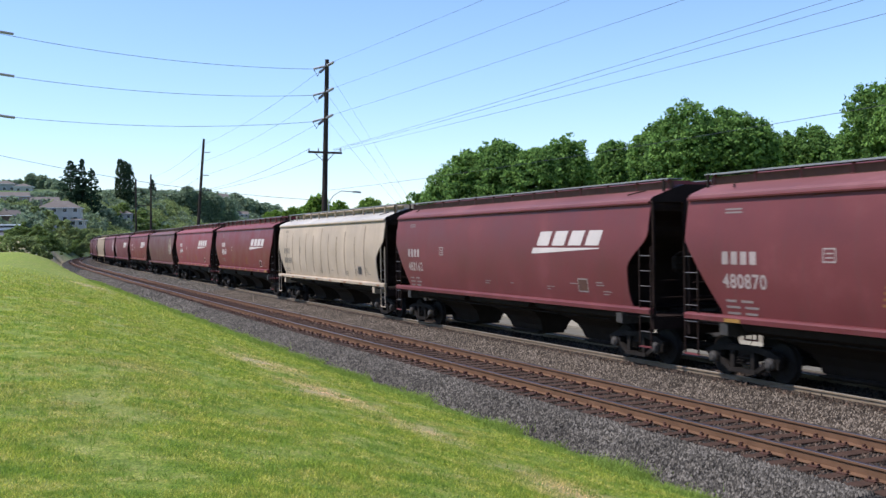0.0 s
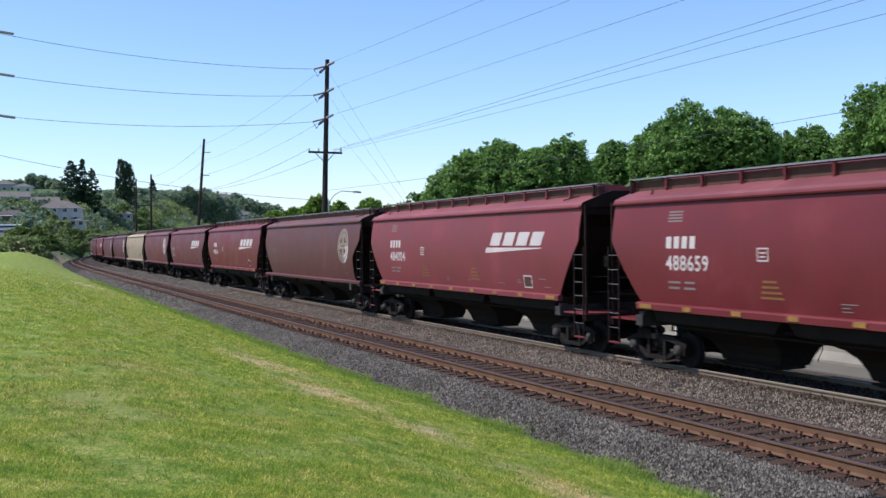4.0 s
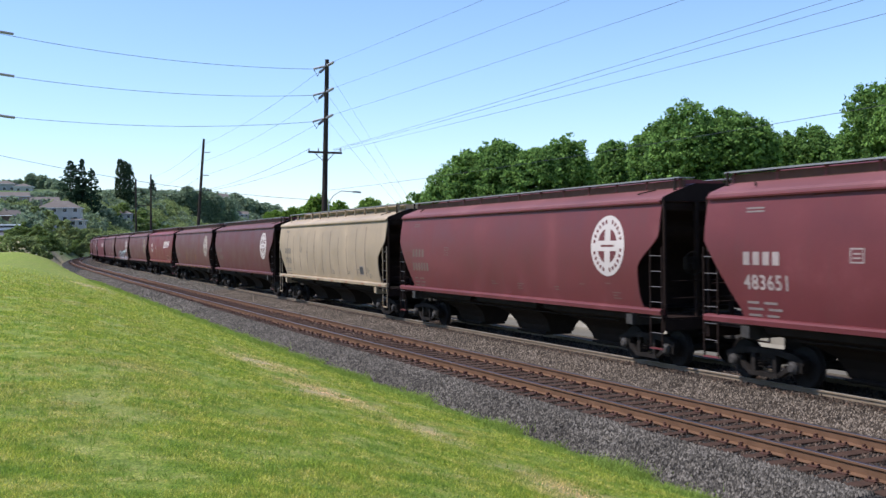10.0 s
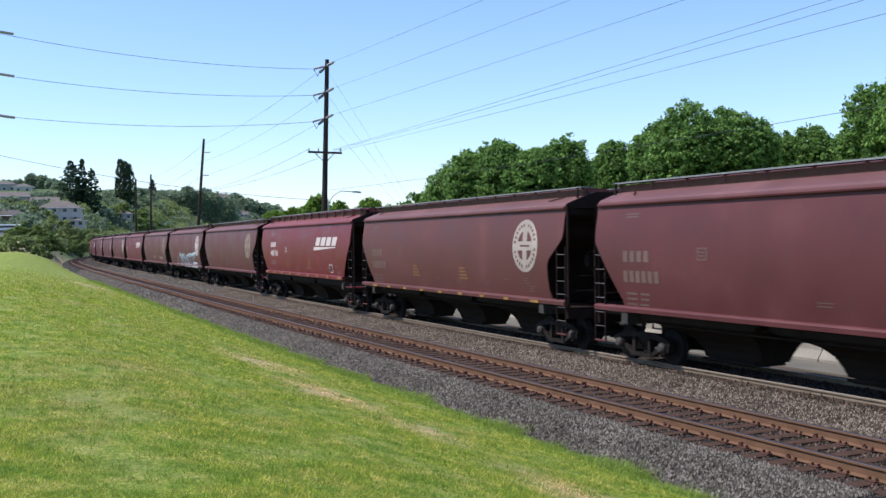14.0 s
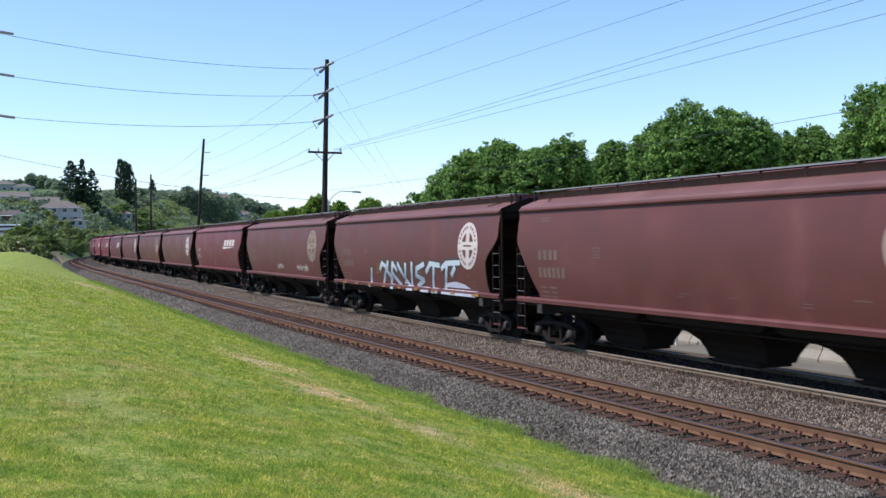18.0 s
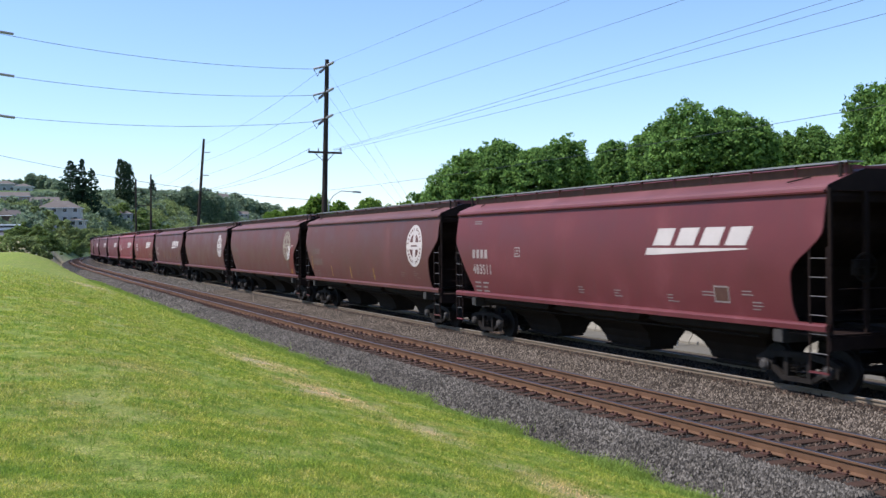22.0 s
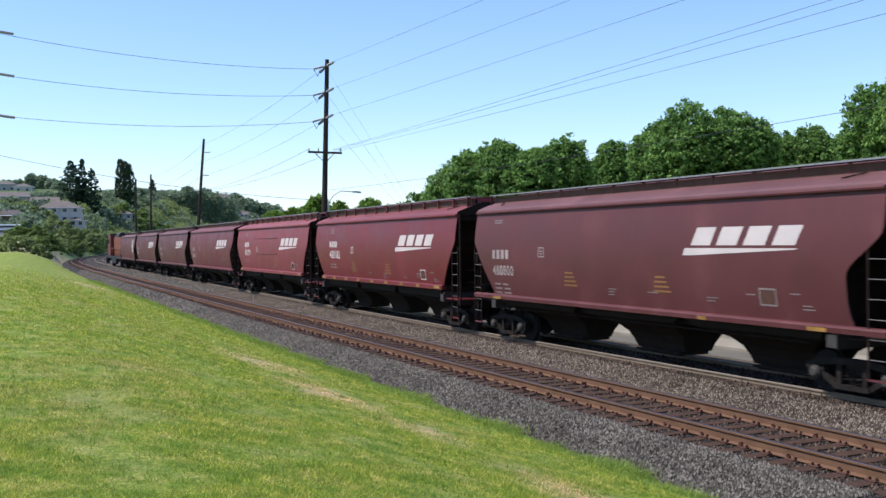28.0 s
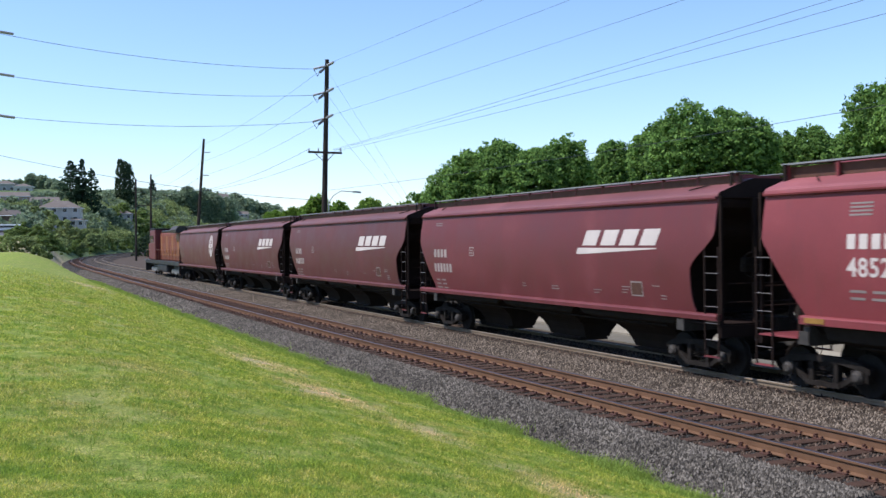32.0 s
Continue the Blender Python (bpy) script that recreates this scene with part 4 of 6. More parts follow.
def build_train():
    base = {"A": hopper_car("A"), "B": hopper_car("B"), "C": hopper_car("A", True)}
    made = []
    for i, (kind, tone, number, mark, extra) in enumerate(CARS):
        car = copy_thing(base[kind], pose(0, 0, 0))
        car.name = "covered_hopper_car"
        dress(car, tone)
        k = "B" if kind == "B" else "A"
        ink = M_OLDINK if kind == "C" else M_WHITE if kind == "B" else M_STENCIL
        faint = None
        if mark == "round":
            faint = M_PALE
        stencils(car, k, ink, number, 100 + i, "y" in extra.split(), faint, "ribs" not in extra and "few" not in extra, mark != "round")
        if kind == "C":
            rnd = random.Random(60 + i)
            seams = [-6.6 + 1.24 * k + rnd.uniform(-0.08, 0.08) for k in range(11)]
            wrapped(flat([rect(sx - rnd.uniform(0.05, 0.1), 1.6, sx + rnd.uniform(0.05, 0.1), rnd.uniform(3.2, 3.7)) for sx in seams]), "seam_dust", M_SEAMDUST, car, "dusty streaks along the weld seams", 0.003)["kind"] = "stuff"
            wrapped(flat([rect(sx - 0.012, 1.6 + rnd.uniform(0, 0.5), sx + 0.012, rnd.uniform(2.6, 3.7)) for sx in seams]), "side_seam", M_SEAM, car, "dirty vertical weld seams", 0.005)["kind"] = "stuff"
            for bx in np.arange(-7.6, 7.8, 2.15):
                part("reflector", Shape().box(bx, bx + 0.32, -1.622, -1.56, 1.275, 1.345), M_FADED, car, "faded orange reflective tape")
        if mark == "word":
            word_mark(car, M_WHITE)
        if mark == "round":
            style = extra.split()[0]
            m = {"white": M_WHITE, "half": M_GOLD, "pale": M_HERALD if "tags" not in extra else M_GOLD, "gold": M_GOLD}[style]
            round_mark(car, m, PAINTS[tone], patch=M_WHITE if style == "half" else None)
        if "spray" in extra:
            graffiti(car)
        if "tags" in extra:
            rnd = random.Random(5)
            tag = []
            for x0, x1, z0, z1 in ((3.2, 5.1, 1.62, 1.98), (-0.7, 0.3, 1.66, 1.88)):
                x = x0
                while x < x1:
                    w, up = rnd.uniform(0.04, 0.09), rnd.uniform(0.35, 1.0)
                    lean = rnd.uniform(-0.22, 0.22)
                    tag.append(rect(x, z0 + rnd.uniform(-0.04, 0.08), x + w, z0 + (z1 - z0) * up, lean))
                    tag.append(rect(x - 0.05, z0 + rnd.uniform(0.02, 0.22), x + rnd.uniform(0.08, 0.22), z0 + rnd.uniform(0.23, 0.27)))
                    x += rnd.uniform(0.10, 0.24)
            wrapped(flat(tag), "spray_tag", M_STENCIL, car, "small white sprayed tag", 0.009)
        if "marks" in extra:
            wrapped(flat([rect(mx, mz, mx + 0.1, mz + 0.48, -0.08) for mx, mz in ((-4.15, 1.5), (-1.45, 1.5), (1.5, 1.5))] + [rect(-7.15, 1.75, -7.07, 2.4, -0.1)]), "yellow_mark", M_YELLOW, car, "slanted yellow paint strokes", 0.008)["kind"] = "stuff"
        if "fresh" in extra:
            wrapped(flat([[(6.55, 1.42), (7.28, 1.42), (7.3, 2.2), (7.5, 2.95), (6.95, 2.95), (6.6, 2.1)]]), "fresh_paint", PAINTS["red"], car, "fresh red paint patch", 0.0045)
            wrapped(flat([rect(6.7, 1.47, 7.0, 1.68)]), "yellow_mark", M_YELLOW, car, "yellow paint mark", 0.007)
            wrapped(flat([rect(7.0, 2.86, 7.3, 2.9)]), "white_scrape", M_WHITE, car, "white scrape", 0.007)
        if "ribs" in extra:
            rb = Shape()
            for z in (2.42, 3.28):
                rb.box(-2.6, 2.0, -half_width(z) - 0.03, -half_width(z) + 0.02, z, z + 0.05, 0.008)
            part("stiffener_rib", rb, PAINTS[tone], car)
        what = {"none": " on the far track", "word": " with a white block mark", "round": " with a round herald"}[mark]
        if "spray" in extra:
            what = " with herald and pale graffiti"
        tagged(car, f"{LOOKS[tone]} steel covered hopper car{what}", "railcar", "freight train")
        made.append(car)
    for b in base.values():
        for o in (*b.children_recursive, b):
            bpy.data.objects.remove(o)
    return made


TRAIN = build_train()


# ---------------- ties, stones and grass ----------------
def many_on_line(s, d, z):
    th = np.interp(s, S_LINE, TH)
    return np.column_stack([np.interp(s, S_LINE, LX) + d * np.cos(th), np.interp(s, S_LINE, LY) - d * np.sin(th), z + GRADE * np.clip(s, -120, 300)])


def tie_mesh(seed):
    rnd = random.Random(seed)
    s = Shape().box(-0.115, 0.115, -1.3, 1.3, -0.15, 0.0, 0.012)
    for v in s.bm.verts:
        v.co += Vector((rnd.uniform(-0.008, 0.008), rnd.uniform(-0.02, 0.02), rnd.uniform(-0.008, 0.004)))
    return simple_mesh("tie", s, M_TIE)


def plate_mesh():
    s = Shape().box(-0.09, 0.09, -0.17, 0.17, -0.002, 0.014)
    for x in (-0.06, 0.06):
        for y in (-0.1, 0.1):
            s.box(x - 0.012, x + 0.012, y - 0.02, y + 0.02, 0.012, 0.05)
    return simple_mesh("tie_plate", s, M_RUSTDARK)


def anchor_mesh():
    return simple_mesh("rail_anchor", Shape().box(-0.018, 0.018, -0.085, 0.085, -0.01, 0.05, 0.006), M_RUSTDARK)


def build_ties():
    rnd = random.Random(3)
    kinds = [tie_mesh(k) for k in range(5)]
    plate, anchor = plate_mesh(), anchor_mesh()
    for bed_ob, d0, s_end in ((bed, 0.0, 72.0),):
        s = -12.0
        while s < s_end:
            at = Matrix.Translation(on_line(s, d0 + rnd.uniform(-0.05, 0.05), -0.186)) @ Matrix.Rotation(-heading(s) - math.pi / 2 + rnd.uniform(-0.012, 0.012) + math.pi / 2, 4, "Z")
            turn = at @ Matrix.Rotation(math.pi / 2, 4, "Z")
            tie = piece("tie", rnd.choice(kinds), bed_ob, turn)
            for side in (-1, 1):
                piece("tie_plate", plate, tie, pose(0, -side * 0.7535, 0.001))
            if d0 == 0.0 and s < 30 and int(round(s / 0.5)) % 2 == 0:
                for side in (-1, 1):
                    piece("rail_anchor", anchor, tie, pose(0.135, -side * 0.7535, 0.012))
            s += 0.5
        far = Shape()
        while s < 240:
            v = []
            for x, y, z in ((-0.115, -1.3, -0.186), (0.115, -1.3, -0.186), (0.115, 1.3, -0.186), (-0.115, 1.3, -0.186)):
                v.append((x, y))
            c = [on_line(s + x, d0 + y, -0.187) for x, y in v]
            far.frustum([p - Vector((0, 0, 0.1)) for p in c], c)
            s += 0.5
        o = part("far_ties", far, M_TIE, bed_ob, "dark wooden ties farther along the track")
        tagged(o, kind="stuff")


build_ties()


def scatter_stones(name, s0, s1, d0, d1, count, bed_d, bed_z, material, size, label, seed, skip=None):
    """Crushed rock as irregular four-sided stones, half sunk in the bed."""
    g = np.random.default_rng(seed)
    u = g.random(count)
    s = s0 + (s1 - s0) * u ** 1.35
    d = g.uniform(d0, d1, count)
    if skip is not None:
        frac = np.abs(((s + 12.0) / 0.5 + 0.5) % 1 - 0.5) * 0.5
        keep = (np.abs(d - skip) > 1.32) | ((frac > 0.12) & (np.abs(np.abs(d - skip) - 0.7535) > 0.07))
        s, d = s[keep], d[keep]
    keep = np.abs(np.abs(d - D_TRAIN) - 0.7535) > 0.11
    s, d = s[keep], d[keep]
    n = len(s)
    c = many_on_line(s, d, np.interp(d, bed_d, bed_z) + g.uniform(-0.010, 0.030, n))
    base = np.array([(1, 0, 0), (0, 1, 0), (-1, 0, 0), (0, -1, 0), (0, 0, 1)], float)
    r = size * g.uniform(0.6, 1.35, (n, 1, 1)) * g.uniform(0.65, 1.25, (n, 5, 1))
    v = base[None] * r + g.normal(0, size * 0.18, (n, 5, 3))
    a = g.uniform(0, math.tau, n)
    b = g.uniform(-0.7, 0.7, n)
    ca, sa, cb, sb = np.cos(a), np.sin(a), np.cos(b), np.sin(b)
    x = v[..., 0] * ca[:, None] - v[..., 1] * sa[:, None]
    y = v[..., 0] * sa[:, None] + v[..., 1] * ca[:, None]
    z = v[..., 2] * cb[:, None] + x * sb[:, None]
    z[:, :4] -= size * 0.55
    v = np.stack([x, y, z * 1.05], -1) + c[:, None, :]
    tri = np.array([(0, 1, 4), (1, 2, 4), (2, 3, 4), (3, 0, 4)])
    f = (np.arange(n)[:, None, None] * 5 + tri[None]).reshape(-1, 3)
    return tagged(new(name, raw_mesh(name, v.reshape(-1, 3), f, material)), label, "ballast", kind="stuff")


B_D, B_Z = [-2.75, -2.45, -1.75, -1.36, -1.2, 1.2, 1.36, 1.75, 2.0], [-0.85, -0.6, -0.215, -0.20, -0.215, -0.215, -0.20, -0.22, -0.24]
scatter_stones("crushed_rock", -7, 45, -2.7, -1.33, 92000, B_D, B_Z, M_STONE, 0.0235, "loose dark grey crushed rock on the track shoulder", 1)
scatter_stones("crushed_rock", -7, 34, -1.33, 1.3, 26000, B_D, B_Z, M_STONE3, 0.023, "grey crushed rock between the wooden ties", 2, 0.0)
scatter_stones("crushed_rock", -7, 70, 1.28, 3.15, 76000, [1.3, 1.75, 2.0, 2.7, 3.15], [-0.20, -0.22, -0.245, -0.165, -0.122], M_STONE2, 0.0235, "brown-grey crushed rock between the two tracks", 3)
scatter_stones("crushed_rock", -7, 40, 3.1, 5.6, 14000, [3.1, 3.5, 5.3], [-0.12, -0.112, -0.112], M_STONE3, 0.03, "brownish crushed rock under the train", 4)

scatter_stones("crushed_rock", 38, 125, -2.7, -1.2, 16000, B_D, B_Z, M_STONE, 0.055, "grey crushed rock farther along the shoulder", 5)
scatter_stones("crushed_rock", 55, 140, 1.25, 3.6, 14000, [1.3, 1.75, 2.0, 2.7, 3.15, 3.6], [-0.20, -0.22, -0.245, -0.165, -0.122, -0.112], M_STONE, 0.06, "brown crushed rock farther along the tracks", 6)


def blades(name, x, y, height, width, material, label, seed, floor=None):
    """Single blades of grass, each one bent triangle pair."""
    g = np.random.default_rng(seed)
    n = len(x)
    z = ground_height(x, y) - 0.004
    if floor is not None:
        z = np.maximum(z, floor - 0.02)
    a = g.uniform(0, math.tau, n)
    lean = g.normal(0, 0.7, (n, 2)) * height[:, None]
    w = np.column_stack([np.cos(a), np.sin(a)]) * width[:, None]
    p = np.empty((n, 3, 3))
    p[:, 0, :2] = np.column_stack([x, y]) - w
    p[:, 1, :2] = np.column_stack([x, y]) + w
    p[:, 2, :2] = np.column_stack([x, y]) + lean
    p[:, 0, 2] = z
    p[:, 1, 2] = z
    p[:, 2, 2] = z + height
    return tagged(new(name, raw_mesh(name, p.reshape(-1, 3), np.arange(n * 3).reshape(n, 3), material)), label, "grass", kind="stuff")


def build_grass():
    g = np.random.default_rng(7)
    n = 640000
    u = g.random(n)
    r = 4.6 * (100.0 / 4.6) ** (u * (0.72 + 0.28 * g.random(n)))
    a = np.radians(g.uniform(-27, 22, n))
    x, y = r * np.sin(a), r * np.cos(a)
    s, d = to_line(x, y)
    keep = d < -2.45
    x, y, r = x[keep], y[keep], r[keep]
    clump = 0.8 + 0.6 * np.sin(x * 3.1 + 1.3 * np.sin(y * 2.3)) * np.sin(y * 1.3 + x)
    blades("lawn_grass", x, y, g.uniform(0.012, 0.036, len(x)) * clump * (0.8 + r * 0.03), 0.0014 + 0.00034 * r, M_BLADE, "short mown green grass blades with straw among them", 8)
    # taller tufts that the mower left
    m = 6000
    r = np.repeat(4.8 * (60.0 / 4.8) ** g.random(m), 9)
    a = np.repeat(np.radians(g.uniform(-27, 22, m)), 9)
    x = r * np.sin(a) + g.normal(0, 0.035, m * 9) * (0.6 + r * 0.05)
    y = r * np.cos(a) + g.normal(0, 0.035, m * 9) * (0.6 + r * 0.05)
    s, d = to_line(x, y)
    keep = d < -2.6
    x, y, r = x[keep], y[keep], r[keep]
    blades("grass_tufts", x, y, g.uniform(0.025, 0.06, len(x)) * (0.85 + r * 0.02), 0.0018 + 0.00036 * r, M_TUFT, "small darker tufts standing out of the lawn", 10)
    n = 90000
    s = -7 + 95 * g.random(n) ** 1.5
    wav = 0.10 * np.sin(s * 1.7) * np.sin(s * 0.61) + 0.07 * np.sin(s * 5.3) + 0.05 * np.sin(s * 11.7 + 2 * np.sin(s * 3.1))
    d = -2.40 - np.abs(g.normal(0, 0.36, n)) + 0.55 * wav + g.normal(0, 0.05, n)
    stray = g.random(n) < 0.08
    d = np.where(stray, d + g.uniform(0.05, 0.22, n), d)
    tall = 0.6 + 1.3 * np.clip(np.sin(s * 2.3) * np.sin(s * 0.83 + 1) + 0.6 * np.sin(s * 9.1 + d * 6), 0, 1)
    p = many_on_line(s, d, np.where(d > -2.75, np.interp(d, B_D, B_Z), -9.0))
    blades("edge_grass", p[:, 0], p[:, 1], g.uniform(0.04, 0.12, n) * tall, 0.003 + 0.00025 * np.abs(p[:, 1]), M_EDGE, "longer bright green grass along the ballast", 9, p[:, 2])


M_EDGE = leaf_mat("edge_grass", (0.15, 0.225, 0.034), (0.28, 0.37, 0.075))
M_TUFT = leaf_mat("tuft_grass", (0.13, 0.215, 0.03), (0.25, 0.34, 0.06))
build_grass()


# ---------------- beyond the train ----------------
def strip(name, d0, d1, s_list, z, material, label, category):
    me = swept(name, [(d0, z), (d1, z), (d1, z - 0.25), (d0, z - 0.25)], 0, s_list, material)
    return tagged(new(name, me), label, category, kind="structure")


S_ROAD = list(np.arange(-60, 130, 4.0))
strip("dirt_strip", D_TRAIN + 2.9, D_TRAIN + 4.8, S_ROAD, -0.66, M_DIRT, "brown dirt strip behind the train", "dirt")
strip("road", D_TRAIN + 4.8, D_TRAIN + 19.5, S_ROAD, -0.62, M_GRAVEL, "pale sunlit gravel yard behind the train", "gravel yard")
strip("bank_floor", -0.0 + 6.9, 40, list(np.arange(126, 350, 4.0)), -0.70, M_DIRT, "brown gravel flat beside the curve", "gravel")


def barrier(s, d):
    """A cast concrete barrier block with a stepped foot."""
    o = part("concrete_barrier", Shape().prism([(-0.30, 0), (0.30, 0), (0.30, 0.08), (0.14, 0.33), (0.09, 0.80), (-0.09, 0.80), (-0.14, 0.33), (-0.30, 0.08)], "x", -1.5, 1.5), M_CONCRETE)
    o.matrix_basis = Matrix.Translation(on_line(s, d, -0.621)) @ Matrix.Rotation(-heading(s) + math.pi / 2, 4, "Z")
    return tagged(o, "pale weathered concrete barrier block on gravel", "barrier", "barriers behind the train")


for k in range(14):
    barrier(2.0 + 3.06 * k, D_TRAIN + 6.6)
post = part("marker_post", Shape().box(-0.04, 0.04, -0.04, 0.04, 0, 1.15, 0.012), M_TRIM)
post.matrix_basis = Matrix.Translation(on_line(12.45, D_TRAIN + 5.6, -0.62))
tagged(post, "thin white marker post on gravel", "post")


# ---------------- trees ----------------
M_MAPLE = leaf_mat("maple_leaves", (0.042, 0.096, 0.026), (0.200, 0.325, 0.078), thin=0.4)
M_LIGHTLEAF = leaf_mat("light_leaves", (0.065, 0.13, 0.018), (0.165, 0.26, 0.04))
M_FIR = leaf_mat("fir_needles", (0.024, 0.048, 0.028), (0.055, 0.095, 0.05))
M_POPLAR = leaf_mat("poplar_leaves", (0.035, 0.062, 0.035), (0.085, 0.12, 0.062))
# leaf colour lightened and cooled to stand in for distance haze
M_WOODS = leaf_mat("hazed_woods_leaves", (0.112, 0.158, 0.10), (0.27, 0.335, 0.20), patch=0.1)
M_BANK = leaf_mat("bank_leaves", (0.135, 0.178, 0.075), (0.34, 0.40, 0.15), patch=0.2)
M_BRAMBLE = leaf_mat("bramble_leaves", (0.09, 0.14, 0.04), (0.24, 0.31, 0.09))


def leaf_cloud(centres, radii, per, size, g, flat_z=0.85, core=True, three=False, loose=0.4):
    """Quads strewn over the shells of many small clumps: (verts, faces)."""
    n = len(centres)
    k = np.repeat(np.arange(n), per)
    m = len(k)
    v = g.normal(size=(m, 3))
    v /= np.linalg.norm(v, axis=1)[:, None]
    v[:, 2] = np.where(v[:, 2] < -0.3, -v[:, 2], v[:, 2])
    rad = g.uniform(0.62 if loose < 0.5 else 0.3, 1.15, m) if core else g.uniform(0.2, 1.0, m)
    c = centres[k] + v * (radii[k] * rad)[:, None] * np.array([1, 1, flat_z])
    nrm = v + g.normal(0, loose, (m, 3))
    nrm /= np.linalg.norm(nrm, axis=1)[:, None]
    t = np.cross(nrm, g.normal(size=(m, 3)))
    t /= np.linalg.norm(t, axis=1)[:, None]
    b = np.cross(nrm, t)
    w = size * g.uniform(0.55, 1.35, m)
    t *= w[:, None]
    b *= (w * g.uniform(0.5, 0.8, m))[:, None]
    if three:
        return np.stack([c - t, c + t * 0.7 - b, c + b * 1.3], 1).reshape(-1, 3), np.arange(m * 3).reshape(m, 3)
    p = np.stack([c - t, c - b * 0.9 + nrm * w[:, None] * 0.12, c + t, c + b * 0.9 + nrm * w[:, None] * 0.12], 1)
    return p.reshape(-1, 3), np.arange(m * 4).reshape(m, 4)


def clumps_on(blobs, g, share=0.21, dense=24.0):
    """Small clumps over the upper shells of the big blobs of a crown."""
    cs, rs = [], []
    for x, y, z, r in blobs:
        n = max(6, int(dense * r * r))
        v = g.normal(size=(n, 3))
        v /= np.linalg.norm(v, axis=1)[:, None]
        v[:, 2] = np.where(v[:, 2] < -0.35, -v[:, 2] * 0.6, v[:, 2])
        cs.append(np.array([x, y, z]) + v * r * g.uniform(0.62, 0.98, (n, 1)) * np.array([1, 1, 0.9]))
        rs.append(r * share * g.uniform(0.6, 1.25, n))
    return np.concatenate(cs), np.concatenate(rs)


def broadleaf(x, y, z0, top, radius, seed, material=M_MAPLE, leaf=0.2, per=85, label="", group="trees behind the railway", dense=26.0, share=0.42, foot=0.2):
    """A tapered trunk with limbs and a crown of many leaf clumps."""
    g = np.random.default_rng(seed)
    h = top - z0
    tree = new("tree")
    tree.matrix_basis = pose(x, y, z0)
    # a lumpy egg of clumps: the lobes swell and sink the outline
    lobes = g.normal(size=(16, 3))
    lobes /= np.linalg.norm(lobes, axis=1)[:, None]
    swell = g.uniform(-0.13, 0.20, 16)
    low = h * foot
    mid, half = (h + low) / 2, (h - low) / 2
    n = max(50, int(dense * radius * half))
    v = g.normal(size=(n, 3))
    v /= np.linalg.norm(v, axis=1)[:, None]
    v[:, 2] = np.where((v[:, 2] < -0.2) & (g.random(n) < 0.7), -v[:, 2], v[:, 2])
    near = np.clip((v @ lobes.T - 0.72) / 0.28, 0, 1)
    grow = 0.9 + (near * swell).max(axis=1) + (near * swell).min(axis=1)
    depth = np.where(g.random(n) < 0.7, g.uniform(0.86, 1.0, n), g.uniform(0.5, 0.9, n))
    box = np.sign(v[:, 2]) * np.abs(v[:, 2]) ** 0.8
    rs = share * g.uniform(0.65, 1.35, n)
    cs = np.column_stack([v[:, 0] * radius, v[:, 1] * radius, box * half]) * (grow * depth)[:, None]
    cs *= np.clip(1 - rs / np.maximum(np.linalg.norm(cs, axis=1), 0.1), 0.3, 1)[:, None]
    cs[:, 2] += mid
    p, f = leaf_cloud(cs, rs, per, leaf, g, loose=0.75)
    nc = 48
    core = g.normal(size=(nc, 3))
    core *= (g.random(nc) ** (1 / 3) / np.linalg.norm(core, axis=1))[:, None]
    bl = core * np.array([radius, radius, half]) * 0.66 + np.array([0, 0, mid])
    p2, f2 = leaf_cloud(bl, np.full(nc, radius * 0.26), 40, leaf * 1.7, g, loose=0.8)
    blobs = [tuple(q) for q in bl]
    crown = new("crown", raw_mesh("crown", np.concatenate([p, p2]), np.concatenate([f, f2 + len(p)]), material))
    crown.parent = tree
    t = Shape().tube([(0, 0, -0.2), (0.05, 0, h * 0.2), (-0.05, 0.05, h * 0.45), (0, 0, h * 0.8)], 0.035 * h ** 0.9 * 0.8, 9, 0.05)
    part("trunk", t, M_BARK, tree)
    for j in range(5):
        b = blobs[j]
        part("limb", Shape().tube([(0, 0, h * (0.18 + 0.06 * j)), (b[0] * 0.5, b[1] * 0.5, b[2] * 0.75), b[:3]], 0.09, 6, 0.02), M_BARK, tree)
    return tagged(tree, label or "dense green broadleaf tree in full summer leaf", "tree", group)


# x, y, top, crown radius
MAPLES = [(0.3, 80, 8.5, 1.7), (2.0, 76, 9.7, 2.0), (4.1, 74, 10.3, 2.2), (6.4, 73, 10.0, 2.2), (8.8, 74, 10.2, 1.8), (13.4, 80, 11.0, 2.0), (14.9, 72, 11.3, 2.1), (16.3, 70, 11.7, 2.5),
          (18.8, 70, 11.8, 2.6), (21.0, 71, 11.2, 1.9), (24.4, 75, 10.9, 2.1), (26.5, 74, 10.7, 2.1), (28.2, 73, 10.0, 1.9), (25.7, 62, 12.0, 2.0), (27.0, 60, 12.6, 2.6), (11.4, 79, 8.0, 1.9), (30.5, 72, 9.5, 2.2)]
for k, (x, y, top, r) in enumerate(MAPLES):
    broadleaf(x, y, -0.9, top + 0.35, r * 1.28, 40 + k, M_MAPLE, 0.12, 26, dense=38.0, share=0.40)
under = [(float(x), 82.0 + 2.0 * math.sin(x * 2.1), 2.3, 8.1 + 0.07 * x + 0.4 * math.sin(x * 1.3)) for x in np.arange(-1.5, 32.0, 1.7)]
MID = [(-17.5, 125, 7.6, 2.3), (-14.4, 120, 8.4, 2.2), (-11.6, 118, 7.6, 2.0), (-8.0, 115, 8.0, 2.1), (-5.7, 112, 7.2, 1.5), (-4.2, 110, 7.4, 1.5), (-20.5, 128, 7.0, 2.0), (-1.8, 100, 7.2, 1.9)]
